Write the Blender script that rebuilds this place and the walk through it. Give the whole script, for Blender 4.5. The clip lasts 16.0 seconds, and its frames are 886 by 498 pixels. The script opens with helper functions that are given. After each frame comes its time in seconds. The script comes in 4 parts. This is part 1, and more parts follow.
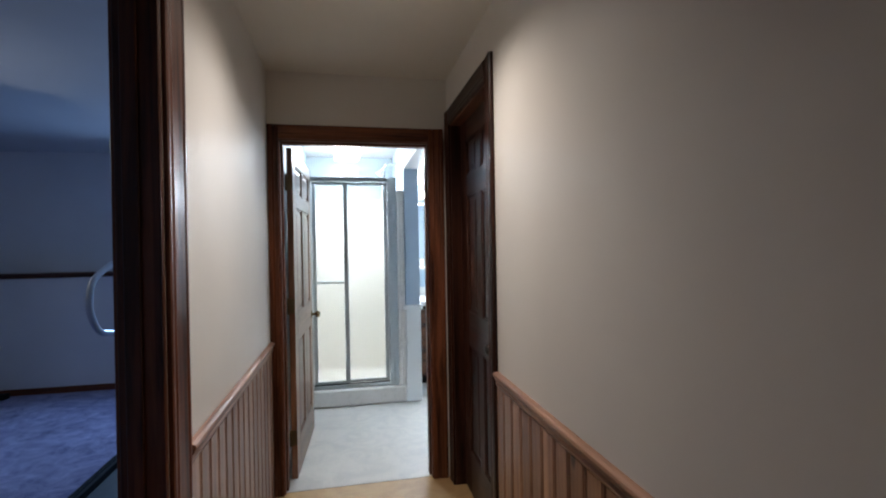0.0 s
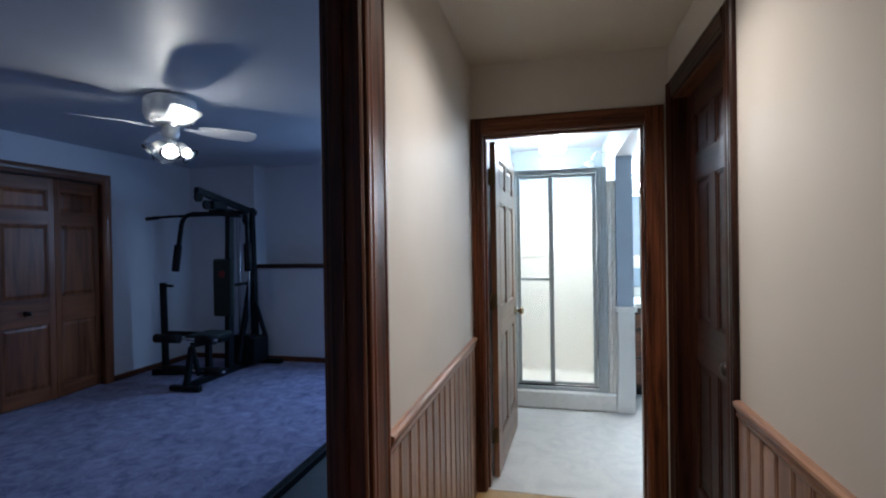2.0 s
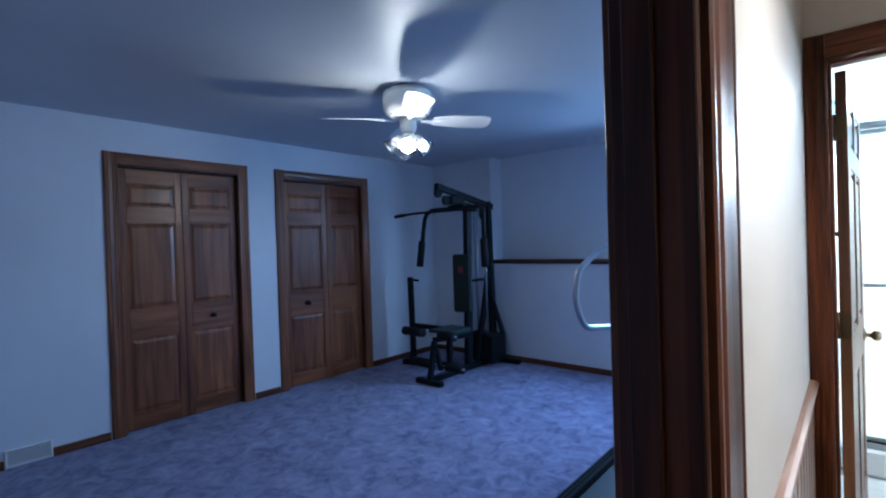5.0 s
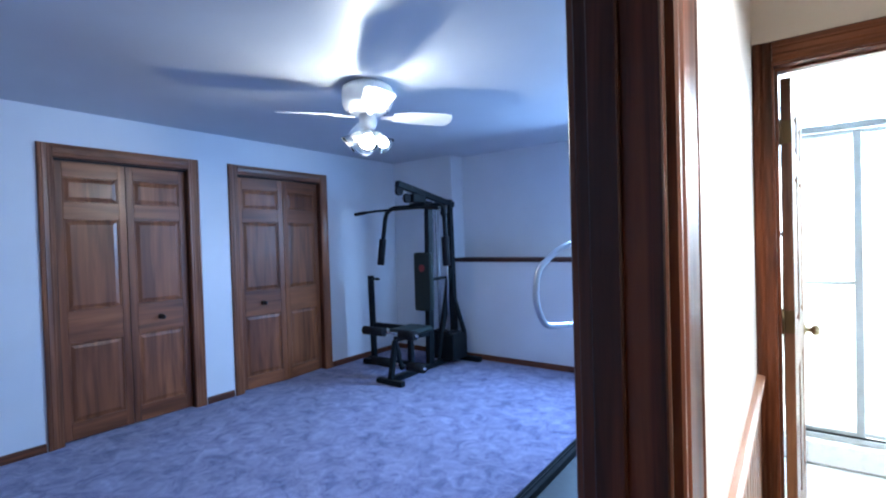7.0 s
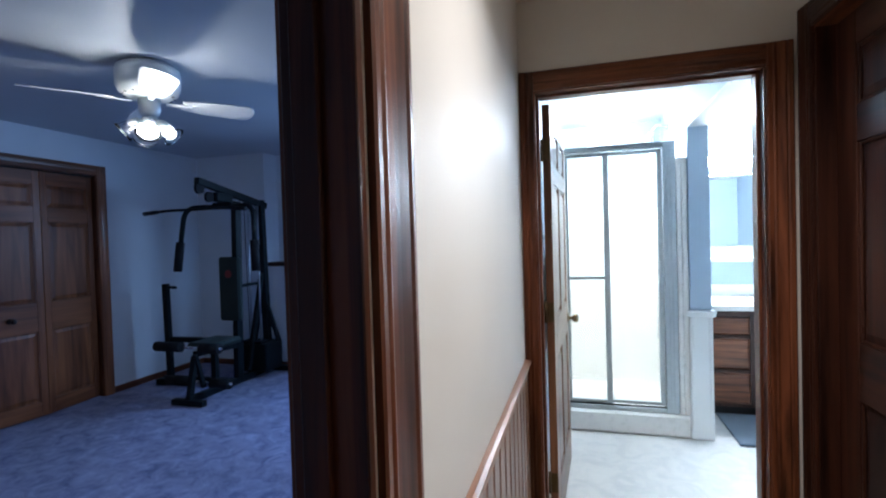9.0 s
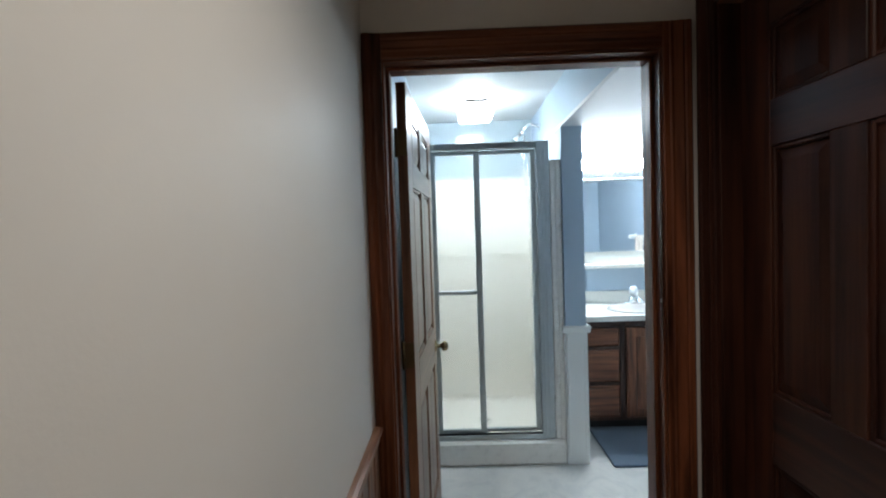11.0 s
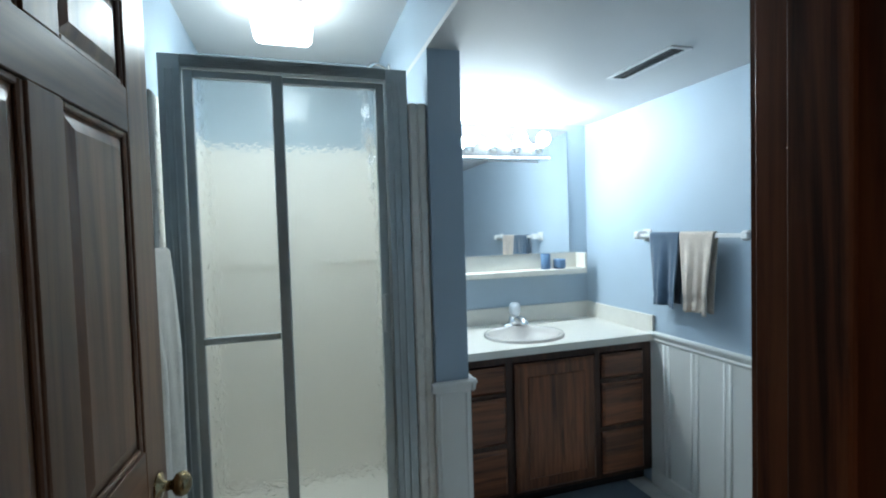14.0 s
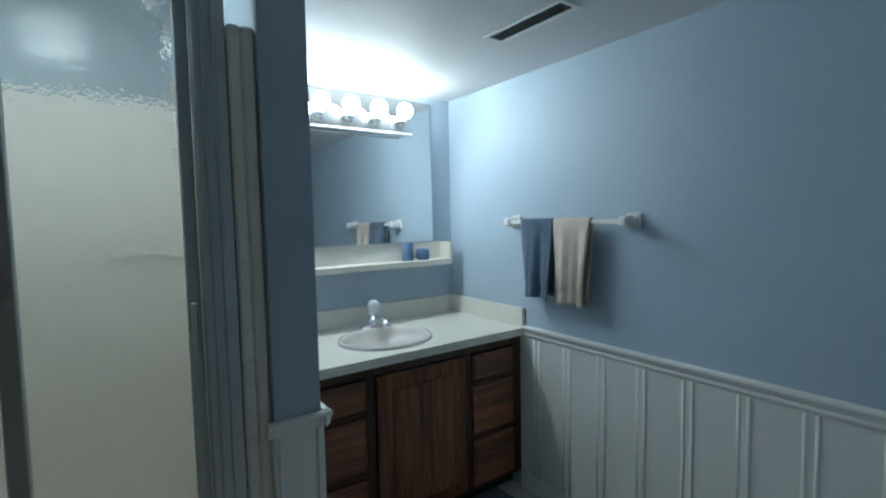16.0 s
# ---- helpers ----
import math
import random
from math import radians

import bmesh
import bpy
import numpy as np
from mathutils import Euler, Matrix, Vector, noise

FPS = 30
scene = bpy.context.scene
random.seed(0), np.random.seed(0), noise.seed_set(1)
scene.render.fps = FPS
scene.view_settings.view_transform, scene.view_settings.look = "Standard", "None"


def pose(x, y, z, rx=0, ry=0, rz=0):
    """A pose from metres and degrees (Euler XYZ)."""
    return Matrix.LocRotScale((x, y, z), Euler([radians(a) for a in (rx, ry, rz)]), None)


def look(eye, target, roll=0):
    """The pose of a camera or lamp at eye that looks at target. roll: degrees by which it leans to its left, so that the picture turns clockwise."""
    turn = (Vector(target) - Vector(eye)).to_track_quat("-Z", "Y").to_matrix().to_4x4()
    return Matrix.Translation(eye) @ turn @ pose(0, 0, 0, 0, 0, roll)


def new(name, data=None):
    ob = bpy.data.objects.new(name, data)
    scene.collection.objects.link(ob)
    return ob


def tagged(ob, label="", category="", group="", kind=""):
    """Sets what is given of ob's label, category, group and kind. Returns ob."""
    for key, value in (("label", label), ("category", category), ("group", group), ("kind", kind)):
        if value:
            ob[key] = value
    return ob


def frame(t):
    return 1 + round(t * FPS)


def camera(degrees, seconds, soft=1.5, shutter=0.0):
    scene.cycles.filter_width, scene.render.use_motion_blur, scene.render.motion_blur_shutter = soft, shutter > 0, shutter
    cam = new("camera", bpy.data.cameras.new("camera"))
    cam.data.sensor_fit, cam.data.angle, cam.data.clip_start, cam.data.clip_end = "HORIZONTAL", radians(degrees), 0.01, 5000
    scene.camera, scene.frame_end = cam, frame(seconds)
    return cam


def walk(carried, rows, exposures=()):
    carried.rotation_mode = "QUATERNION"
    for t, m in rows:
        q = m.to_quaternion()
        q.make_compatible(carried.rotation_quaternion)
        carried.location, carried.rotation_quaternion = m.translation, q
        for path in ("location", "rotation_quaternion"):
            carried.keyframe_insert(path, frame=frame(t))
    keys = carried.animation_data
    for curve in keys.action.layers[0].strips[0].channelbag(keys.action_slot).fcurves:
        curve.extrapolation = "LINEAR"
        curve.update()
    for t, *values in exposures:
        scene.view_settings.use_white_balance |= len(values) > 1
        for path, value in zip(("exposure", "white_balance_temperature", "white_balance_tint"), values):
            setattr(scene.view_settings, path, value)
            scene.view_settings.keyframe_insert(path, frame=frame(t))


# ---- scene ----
cam = camera(86.2, 16.0, 2.1)
PATH = [
    (0, (0.252, -0.025, 1.404), (0.649, 1.935, 1.395), -1.0),
    (0.5, (0.303, 0.031, 1.419), (0.422, 2.027, 1.398), -1.3),
    (1, (0.32, 0.057, 1.406), (0.211, 2.054, 1.387), -1.1),
    (1.5, (0.309, 0.075, 1.406), (0.013, 2.052, 1.386), -1.1),
    (2, (0.278, 0.137, 1.399), (-0.184, 2.083, 1.388), -0.9),
    (2.5, (0.202, 0.227, 1.416), (-0.402, 2.133, 1.397), -0.8),
    (3, (0.144, 0.325, 1.418), (-0.626, 2.171, 1.39), -1.1),
    (3.5, (0.087, 0.428, 1.416), (-0.87, 2.183, 1.383), -1.4),
    (4, (0.05, 0.538, 1.417), (-1.11, 2.166, 1.388), -1.6),
    (4.5, (-0.008, 0.589, 1.415), (-1.292, 2.122, 1.394), -1.8),
    (4.7, (-0.032, 0.608, 1.416), (-1.344, 2.117, 1.396), -1.8),
    (6.8, (-0.087, 0.66, 1.414), (-1.325, 2.231, 1.377), -1.8),
    (7, (-0.071, 0.658, 1.422), (-1.257, 2.268, 1.387), -1.7),
    (7.5, (-0.038, 0.626, 1.41), (-1.056, 2.348, 1.389), -1.9),
    (8, (0.025, 0.674, 1.423), (-0.848, 2.474, 1.391), -2.2),
    (8.5, (0.04, 0.688, 1.425), (-0.673, 2.557, 1.39), -1.8),
    (9, (0.054, 0.728, 1.415), (-0.5, 2.65, 1.373), -1.7),
    (9.5, (0.061, 0.793, 1.428), (-0.343, 2.751, 1.372), -1.6),
    (9.7, (0.062, 0.831, 1.413), (-0.283, 2.8, 1.365), -1.7),
    (11.8, (0.154, 1.715, 1.532), (0.218, 3.712, 1.45), -1.5),
    (12, (0.18, 1.817, 1.502), (0.264, 3.814, 1.438), -1.4),
    (12.5, (0.233, 2.023, 1.474), (0.376, 4.017, 1.424), -1.3),
    (13, (0.242, 2.236, 1.473), (0.518, 4.216, 1.422), -1.3),
    (13.5, (0.246, 2.408, 1.458), (0.689, 4.357, 1.399), -1.6),
    (14, (0.286, 2.574, 1.448), (0.876, 4.484, 1.372), -1.7),
    (14.5, (0.348, 2.735, 1.44), (1.076, 4.595, 1.34), -1.5),
    (15, (0.377, 2.86, 1.439), (1.269, 4.646, 1.316), -1.3),
    (15.5, (0.407, 2.946, 1.423), (1.453, 4.646, 1.299), -1.4),
    (16, (0.427, 2.981, 1.421), (1.579, 4.61, 1.29), -1.2),
]
# exposure follows the camera's own metering
EXPOSURES = [(0.0, -0.25, 6150, 9), (1.0, -0.25, 6150, 9), (3.0, -0.15, 5800, 6), (4.7, 0.4, 5450, 4), (6.8, 1.8, 5750, 6), (8.0, 1.3, 5550, 5),
             (9.0, 0.35, 5650, 6), (9.7, -0.05, 5850, 6), (11.8, -1.15, 6050, 2), (13.5, -1.45, 6000, 0), (14.5, -1.85, 6000, -1), (16.0, -2.45, 6050, -2)]
walk(cam, [(t, look(eye, target, roll)) for t, eye, target, roll in PATH], EXPOSURES)

# ---- world and large lights ----
world = bpy.data.worlds.new("sky")
scene.world = world
world.use_nodes = True
sky = world.node_tree.nodes.new("ShaderNodeTexSky")
sky.sky_type, sky.sun_disc = "NISHITA", False
sky.sun_elevation, sky.sun_rotation = radians(35), radians(200)
world.node_tree.links.new(sky.outputs[0], world.node_tree.nodes["Background"].inputs[0])
world.node_tree.nodes["Background"].inputs[1].default_value = 0.06


def area_lamp(name, m, sx, sy, watts, color, spread=180):
    data = bpy.data.lights.new(name, "AREA")
    data.shape, data.size, data.size_y, data.energy, data.color, data.spread = "RECTANGLE", sx, sy, watts, color, radians(spread)
    ob = new(name, data)
    ob.matrix_world = m
    return ob


def spot_lamp(name, m, watts, color, cone, blend, radius):
    data = bpy.data.lights.new(name, "SPOT")
    data.energy, data.color, data.spot_size, data.spot_blend, data.shadow_soft_size = watts, color, radians(cone), blend, radius
    ob = new(name, data)
    ob.matrix_world = m
    return ob


BATH_W = 21.0
HALL_W, WINDOW_W, BULB_E, BATH_E, VANITY_E = 70.0, 40.0, 255.0, 42.0, 430.0
spot_lamp("hall_downlight_lamp", look((0.36, 1.70, 2.40), (0.36, 1.70, 0.0)), HALL_W, (1.0, 0.86, 0.75), 146, 0.95, 0.08)
area_lamp("window_daylight", look((-1.15, 5.62, 1.78), (-1.7, 3.3, 0.2)), 0.9, 0.7, WINDOW_W, (0.36, 0.59, 1.0), 150)
area_lamp("bath_ceiling_lamp", look((0.266, 4.66, 2.262), (0.266, 4.661, 0.0)), 0.22, 0.22, BATH_W, (0.90, 0.96, 1.0))


# ---- materials ----
def nodes_of(name):
    m = bpy.data.materials.new(name)
    m.use_nodes = True
    return m, m.node_tree.nodes, m.node_tree.links, m.node_tree.nodes["Principled BSDF"]


def coords(n, l, scale):
    tc, mp = n.new("ShaderNodeTexCoord"), n.new("ShaderNodeMapping")
    mp.inputs["Scale"].default_value = scale
    l.new(tc.outputs["Object"], mp.inputs["Vector"])
    return mp.outputs["Vector"]


def noise_node(n, l, vec, scale, detail=4, rough=0.55, dist=0.0):
    t = n.new("ShaderNodeTexNoise")
    t.inputs["Scale"].default_value, t.inputs["Detail"].default_value = scale, detail
    t.inputs["Roughness"].default_value, t.inputs["Distortion"].default_value = rough, dist
    l.new(vec, t.inputs["Vector"])
    return t.outputs["Fac"]


def ramp(n, l, fac, stops):
    r = n.new("ShaderNodeValToRGB")
    while len(r.color_ramp.elements) < len(stops):
        r.color_ramp.elements.new(0.5)
    for e, (p, c) in zip(r.color_ramp.elements, stops):
        e.position, e.color = p, (*c, 1)
    l.new(fac, r.inputs["Fac"])
    return r.outputs["Color"]


def mixed(n, l, fac, a, b, mode="MIX"):
    x = n.new("ShaderNodeMix")
    x.data_type, x.blend_type = "RGBA", mode
    for v, k in ((fac, 0), (a, 6), (b, 7)):
        if isinstance(v, (int, float)):
            x.inputs[k].default_value = v
        elif isinstance(v, tuple):
            x.inputs[k].default_value = (*v, 1)
        else:
            l.new(v, x.inputs[k])
    return x.outputs[2]


def bump(n, l, b, fac, strength, distance):
    k = n.new("ShaderNodeBump")
    k.inputs["Strength"].default_value, k.inputs["Distance"].default_value = strength, distance
    l.new(fac, k.inputs["Height"])
    l.new(k.outputs["Normal"], b.inputs["Normal"])


def wood(name, light, dark, axis=2, rough=0.38, coat=0.25, fine=26.0, knots=False, dip=0.55, spec=0.4):
    """Stained wood with the grain along the axis (0, 1 or 2)."""
    m, n, l, b = nodes_of(name)
    sc = [fine, fine, fine]
    sc[axis] = fine * 0.055
    broad = [5.0, 5.0, 5.0]
    broad[axis] = 0.45
    info = n.new("ShaderNodeObjectInfo")
    tc, mp, mp2 = n.new("ShaderNodeTexCoord"), n.new("ShaderNodeMapping"), n.new("ShaderNodeMapping")
    mp.inputs["Scale"].default_value, mp2.inputs["Scale"].default_value = sc, broad
    shift = n.new("ShaderNodeVectorMath")
    shift.operation = "MULTIPLY_ADD"
    l.new(info.outputs["Random"], shift.inputs[0])
    shift.inputs[1].default_value = (7.0, 5.0, 9.0)
    l.new(tc.outputs["Object"], shift.inputs[2])
    l.new(shift.outputs[0], mp.inputs["Vector"])
    l.new(shift.outputs[0], mp2.inputs["Vector"])
    grain = noise_node(n, l, mp.outputs["Vector"], 1.6, 5, 0.62, 0.5)
    band = noise_node(n, l, mp2.outputs["Vector"], 1.5, 3, 0.5, 1.2)
    mid = tuple(0.55 * p + 0.45 * q for p, q in zip(light, dark))
    c1 = ramp(n, l, grain, [(0.30, dark), (0.46, mid), (0.62, light), (0.85, tuple(min(1, v * 1.12) for v in light))])
    c2 = ramp(n, l, band, [(0.36, (dip, dip * 0.92, dip * 0.88)), (0.47, (0.85, 0.82, 0.80)), (0.66, (1.12, 1.1, 1.06))])
    col = mixed(n, l, 1.0, c1, c2, "MULTIPLY")
    tone = n.new("ShaderNodeHueSaturation")
    mr = n.new("ShaderNodeMapRange")
    mr.inputs["To Min"].default_value, mr.inputs["To Max"].default_value = 0.86, 1.14
    l.new(info.outputs["Random"], mr.inputs["Value"])
    l.new(mr.outputs[0], tone.inputs["Value"])
    l.new(col, tone.inputs["Color"])
    col = tone.outputs[0]
    if knots:
        v = n.new("ShaderNodeTexVoronoi")
        v.inputs["Scale"].default_value = 1.0
        kmap = n.new("ShaderNodeMapping")
        ks = [11.0, 11.0, 11.0]
        ks[axis] = 4.2
        kmap.inputs["Scale"].default_value = ks
        l.new(shift.outputs[0], kmap.inputs["Vector"])
        l.new(kmap.outputs[0], v.inputs["Vector"])
        kf = ramp(n, l, v.outputs["Distance"], [(0.10, (0.9, 0.9, 0.9)), (0.17, (0.0, 0.0, 0.0))])
        col = mixed(n, l, kf, col, tuple(v2 * 0.18 for v2 in dark))
    l.new(col, b.inputs["Base Color"])
    b.inputs["Roughness"].default_value = rough
    b.inputs["Coat Weight"].default_value, b.inputs["Coat Roughness"].default_value = coat, 0.22
    b.inputs["Specular IOR Level"].default_value = spec
    bump(n, l, b, grain, 0.12, 0.002)
    return m


def paint(name, color, rough=0.5, peel=0.10, vary=0.05, spec=0.5):
    m, n, l, b = nodes_of(name)
    v = coords(n, l, (1, 1, 1))
    big, small = noise_node(n, l, v, 1.3, 3), noise_node(n, l, v, 160.0, 2)
    lo, hi = tuple(c * (1 - vary) for c in color), tuple(min(1.0, c * (1 + vary)) for c in color)
    l.new(ramp(n, l, big, [(0.3, lo), (0.7, hi)]), b.inputs["Base Color"])
    b.inputs["Roughness"].default_value, b.inputs["Specular IOR Level"].default_value = rough, spec
    bump(n, l, b, small, peel, 0.002)
    return m


def plain(name, color, rough=0.4, metal=0.0, wear=0.06, spec=0.5):
    m, n, l, b = nodes_of(name)
    v = coords(n, l, (1, 1, 1))
    f = noise_node(n, l, v, 22.0, 4)
    lo, hi = tuple(c * (1 - wear) for c in color), tuple(min(1.0, c * (1 + wear)) for c in color)
    l.new(ramp(n, l, f, [(0.3, lo), (0.7, hi)]), b.inputs["Base Color"])
    rr = n.new("ShaderNodeMapRange")
    rr.inputs["To Min"].default_value, rr.inputs["To Max"].default_value = rough * 0.8, min(1.0, rough * 1.25)
    l.new(f, rr.inputs["Value"])
    l.new(rr.outputs[0], b.inputs["Roughness"])
    b.inputs["Metallic"].default_value, b.inputs["Specular IOR Level"].default_value = metal, spec
    return m


def carpet(name, dark, light):
    m, n, l, b = nodes_of(name)
    v = coords(n, l, (1, 1, 1))
    big, mid = noise_node(n, l, v, 1.8, 4, 0.6), noise_node(n, l, v, 8.0, 6, 0.72, 0.9)
    fine = noise_node(n, l, v, 420.0, 2)
    c = ramp(n, l, mid, [(0.32, dark), (0.66, light)])
    c = mixed(n, l, 1.0, c, ramp(n, l, big, [(0.3, (0.82, 0.82, 0.82)), (0.7, (1.1, 1.1, 1.1))]), "MULTIPLY")
    c = mixed(n, l, 1.0, c, ramp(n, l, fine, [(0.3, (0.7, 0.7, 0.7)), (0.7, (1.15, 1.15, 1.15))]), "MULTIPLY")
    l.new(c, b.inputs["Base Color"])
    b.inputs["Roughness"].default_value, b.inputs["Specular IOR Level"].default_value = 0.95, 0.1
    b.inputs["Sheen Weight"].default_value = 0.25
    add = n.new("ShaderNodeMath")
    add.operation = "ADD"
    l.new(mid, add.inputs[0])
    l.new(fine, add.inputs[1])
    bump(n, l, b, add.outputs[0], 0.6, 0.008)
    return m


def vinyl(name, base, vein, rough=0.3):
    m, n, l, b = nodes_of(name)
    v = coords(n, l, (1, 1, 1))
    a, c = noise_node(n, l, v, 5.0, 6, 0.65, 1.6), noise_node(n, l, v, 22.0, 5, 0.6, 0.8)
    col = mixed(n, l, ramp(n, l, c, [(0.35, (0, 0, 0)), (0.75, (0.35, 0.35, 0.35))]), ramp(n, l, a, [(0.36, vein), (0.56, base)]), vein)
    l.new(col, b.inputs["Base Color"])
    b.inputs["Roughness"].default_value = rough
    bump(n, l, b, c, 0.08, 0.002)
    return m


def glass(name, rough, ripple, tint=(1, 1, 1), scale=60.0):
    m, n, l, b = nodes_of(name)
    b.inputs["Base Color"].default_value = (*tint, 1)
    b.inputs["Transmission Weight"].default_value, b.inputs["Roughness"].default_value, b.inputs["IOR"].default_value = 1.0, rough, 1.45
    if ripple:
        bump(n, l, b, noise_node(n, l, coords(n, l, (1, 1, 1)), scale, 2), ripple, 0.004)
    return m


def glow(name, color, strength):
    m, n, l, b = nodes_of(name)
    b.inputs["Base Color"].default_value = (*color, 1)
    b.inputs["Emission Color"].default_value, b.inputs["Emission Strength"].default_value = (*color, 1), strength
    return m


def fabric(name, color, scale=300.0):
    m, n, l, b = nodes_of(name)
    v = coords(n, l, (1, 1, 1))
    f, g = noise_node(n, l, v, scale, 2), noise_node(n, l, v, 14.0, 4)
    c = ramp(n, l, f, [(0.3, tuple(x * 0.75 for x in color)), (0.7, tuple(min(1, x * 1.1) for x in color))])
    c = mixed(n, l, 1.0, c, ramp(n, l, g, [(0.3, (0.88, 0.88, 0.88)), (0.7, (1.06, 1.06, 1.06))]), "MULTIPLY")
    l.new(c, b.inputs["Base Color"])
    b.inputs["Roughness"].default_value, b.inputs["Sheen Weight"].default_value, b.inputs["Specular IOR Level"].default_value = 0.95, 0.4, 0.1
    bump(n, l, b, f, 0.6, 0.003)
    return m


TRIM_L, TRIM_D = (0.190, 0.064, 0.028), (0.028, 0.009, 0.005)
M_TRIM = wood("stained_trim_upright", TRIM_L, TRIM_D, 2, 0.42, 0.12, 20.0, dip=0.34, spec=0.25)
M_TRIM_X = wood("stained_trim_across", TRIM_L, TRIM_D, 0, 0.42, 0.15, spec=0.3)
M_TRIM_Y = wood("stained_trim_along", TRIM_L, TRIM_D, 1, 0.42, 0.15, spec=0.3)
M_DOOR = wood("stained_door_upright", (0.29, 0.108, 0.044), (0.135, 0.044, 0.018), 2, 0.36, 0.2, 9.0)
M_DOOR_Y = wood("stained_casing_along", (0.30, 0.115, 0.048), (0.15, 0.052, 0.022), 1, 0.40, 0.12, 14.0)
M_CLOSET_CASING = wood("stained_casing_upright", (0.30, 0.115, 0.048), (0.15, 0.052, 0.022), 2, 0.40, 0.12, 14.0)
M_BATH_DOOR = wood("brown_door_upright", (0.215, 0.112, 0.064), (0.095, 0.045, 0.026), 2, 0.38, 0.15, 15.0)
M_BATH_DOOR_X = wood("brown_door_rail", (0.215, 0.112, 0.064), (0.095, 0.045, 0.026), 0, 0.38, 0.15, 15.0)
# Side door's dark stain; on its frame this tone stands in for shade.
M_DARK_DOOR = wood("dark_stain_and_shade_upright", (0.060, 0.021, 0.012), (0.015, 0.006, 0.005), 2, 0.42, 0.06, 20.0, spec=0.2)
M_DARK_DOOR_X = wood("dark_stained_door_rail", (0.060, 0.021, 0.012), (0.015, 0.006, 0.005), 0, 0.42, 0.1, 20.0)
M_SHADED_TRIM_Y = wood("shaded_trim_along", (0.060, 0.021, 0.012), (0.015, 0.006, 0.005), 1, 0.42, 0.1, 20.0)
M_RAIL = wood("chair_rail_wood", (0.41, 0.235, 0.155), (0.24, 0.120, 0.075), 1, 0.40, 0.15, 18.0)
M_DOOR_X = wood("stained_door_rail", (0.29, 0.108, 0.044), (0.135, 0.044, 0.018), 0, 0.36, 0.2, 9.0)
M_PLANK = wood("knotty_pine_plank", (0.36, 0.195, 0.115), (0.17, 0.080, 0.045), 2, 0.42, 0.2, 18.0, True)
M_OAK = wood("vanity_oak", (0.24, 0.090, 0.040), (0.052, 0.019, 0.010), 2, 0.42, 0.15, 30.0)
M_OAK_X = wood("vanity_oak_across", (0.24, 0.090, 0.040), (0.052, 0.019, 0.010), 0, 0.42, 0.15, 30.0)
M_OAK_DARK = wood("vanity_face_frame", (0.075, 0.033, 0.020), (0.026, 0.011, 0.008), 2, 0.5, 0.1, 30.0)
M_HALL = paint("hall_wall_paint", (0.70, 0.67, 0.62), 0.48, 0.08, 0.04, 0.06)
M_HALL_CEIL = paint("hall_ceiling_paint", (0.72, 0.68, 0.60), 0.7, 0.2)
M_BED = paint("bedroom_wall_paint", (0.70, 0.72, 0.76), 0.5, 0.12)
# Ceiling tone set below the walls; its weaker lamp light is painted in.
M_BED_CEIL = paint("bedroom_ceiling_dimmed_paint", (0.51, 0.535, 0.58), 0.45, 0.10)
M_BATH = paint("bath_blue_paint", (0.430, 0.518, 0.605), 0.5, 0.10, 0.05, 0.25)
M_BATH_WHITE = paint("bath_white_paint", (0.78, 0.775, 0.74), 0.4, 0.06, 0.03)
M_BATH_CEIL = paint("bath_ceiling_paint", (0.66, 0.66, 0.66), 0.6, 0.15)
M_CARPET = carpet("bedroom_carpet", (0.090, 0.095, 0.22), (0.37, 0.36, 0.56))
M_HALL_FLOOR = vinyl("hall_tan_vinyl", (0.48, 0.31, 0.14), (0.40, 0.25, 0.11), 0.45)
M_BATH_FLOOR = vinyl("bath_marbled_vinyl", (0.62, 0.60, 0.56), (0.52, 0.51, 0.49), 0.35)
M_MAT = fabric("bath_mat_pile", (0.07, 0.10, 0.14), 180.0)
M_ALU = plain("brushed_aluminium", (0.50, 0.53, 0.53), 0.48, 1.0)
M_CHROME = plain("chrome", (0.86, 0.87, 0.88), 0.20, 1.0, 0.02)
M_BRASS = plain("aged_brass", (0.36, 0.28, 0.16), 0.26, 1.0)
M_HINGE = plain("dark_brass", (0.15, 0.115, 0.065), 0.42, 1.0)
M_DARK_BRONZE = plain("dark_bronze", (0.05, 0.04, 0.035), 0.35, 0.8)
M_SURROUND = plain("cream_fibreglass", (0.82, 0.79, 0.73), 0.28, 0.0, 0.03)
M_SHOWER_GLASS = glass("rippled_glass", 0.06, 0.50, (0.96, 0.97, 0.965), 55.0)
M_CLEAR = glass("clear_glass", 0.0, 0.0)
M_MIRROR = plain("mirror_silver", (0.92, 0.93, 0.93), 0.01, 1.0, 0.0)
M_COUNTER = plain("cream_laminate", (0.76, 0.73, 0.66), 0.35, 0.0, 0.03)
M_SINK = plain("glazed_porcelain", (0.66, 0.62, 0.58), 0.12, 0.0, 0.02)
M_WHITE = plain("white_enamel", (0.78, 0.78, 0.77), 0.35, 0.0, 0.03)
M_BLACK = plain("black_powder_coat", (0.007, 0.010, 0.012), 0.5, 0.0, 0.2, 0.15)
M_RUBBER = plain("black_rubber", (0.012, 0.012, 0.014), 0.7, 0.0, 0.15, 0.15)
M_PAD = plain("dark_vinyl_pad", (0.022, 0.032, 0.030), 0.5, 0.0, 0.12, 0.25)
M_RED = plain("red_mark", (0.22, 0.03, 0.03), 0.5)
M_STEEL_TUBE = plain("silver_tube", (0.55, 0.57, 0.60), 0.42, 1.0)
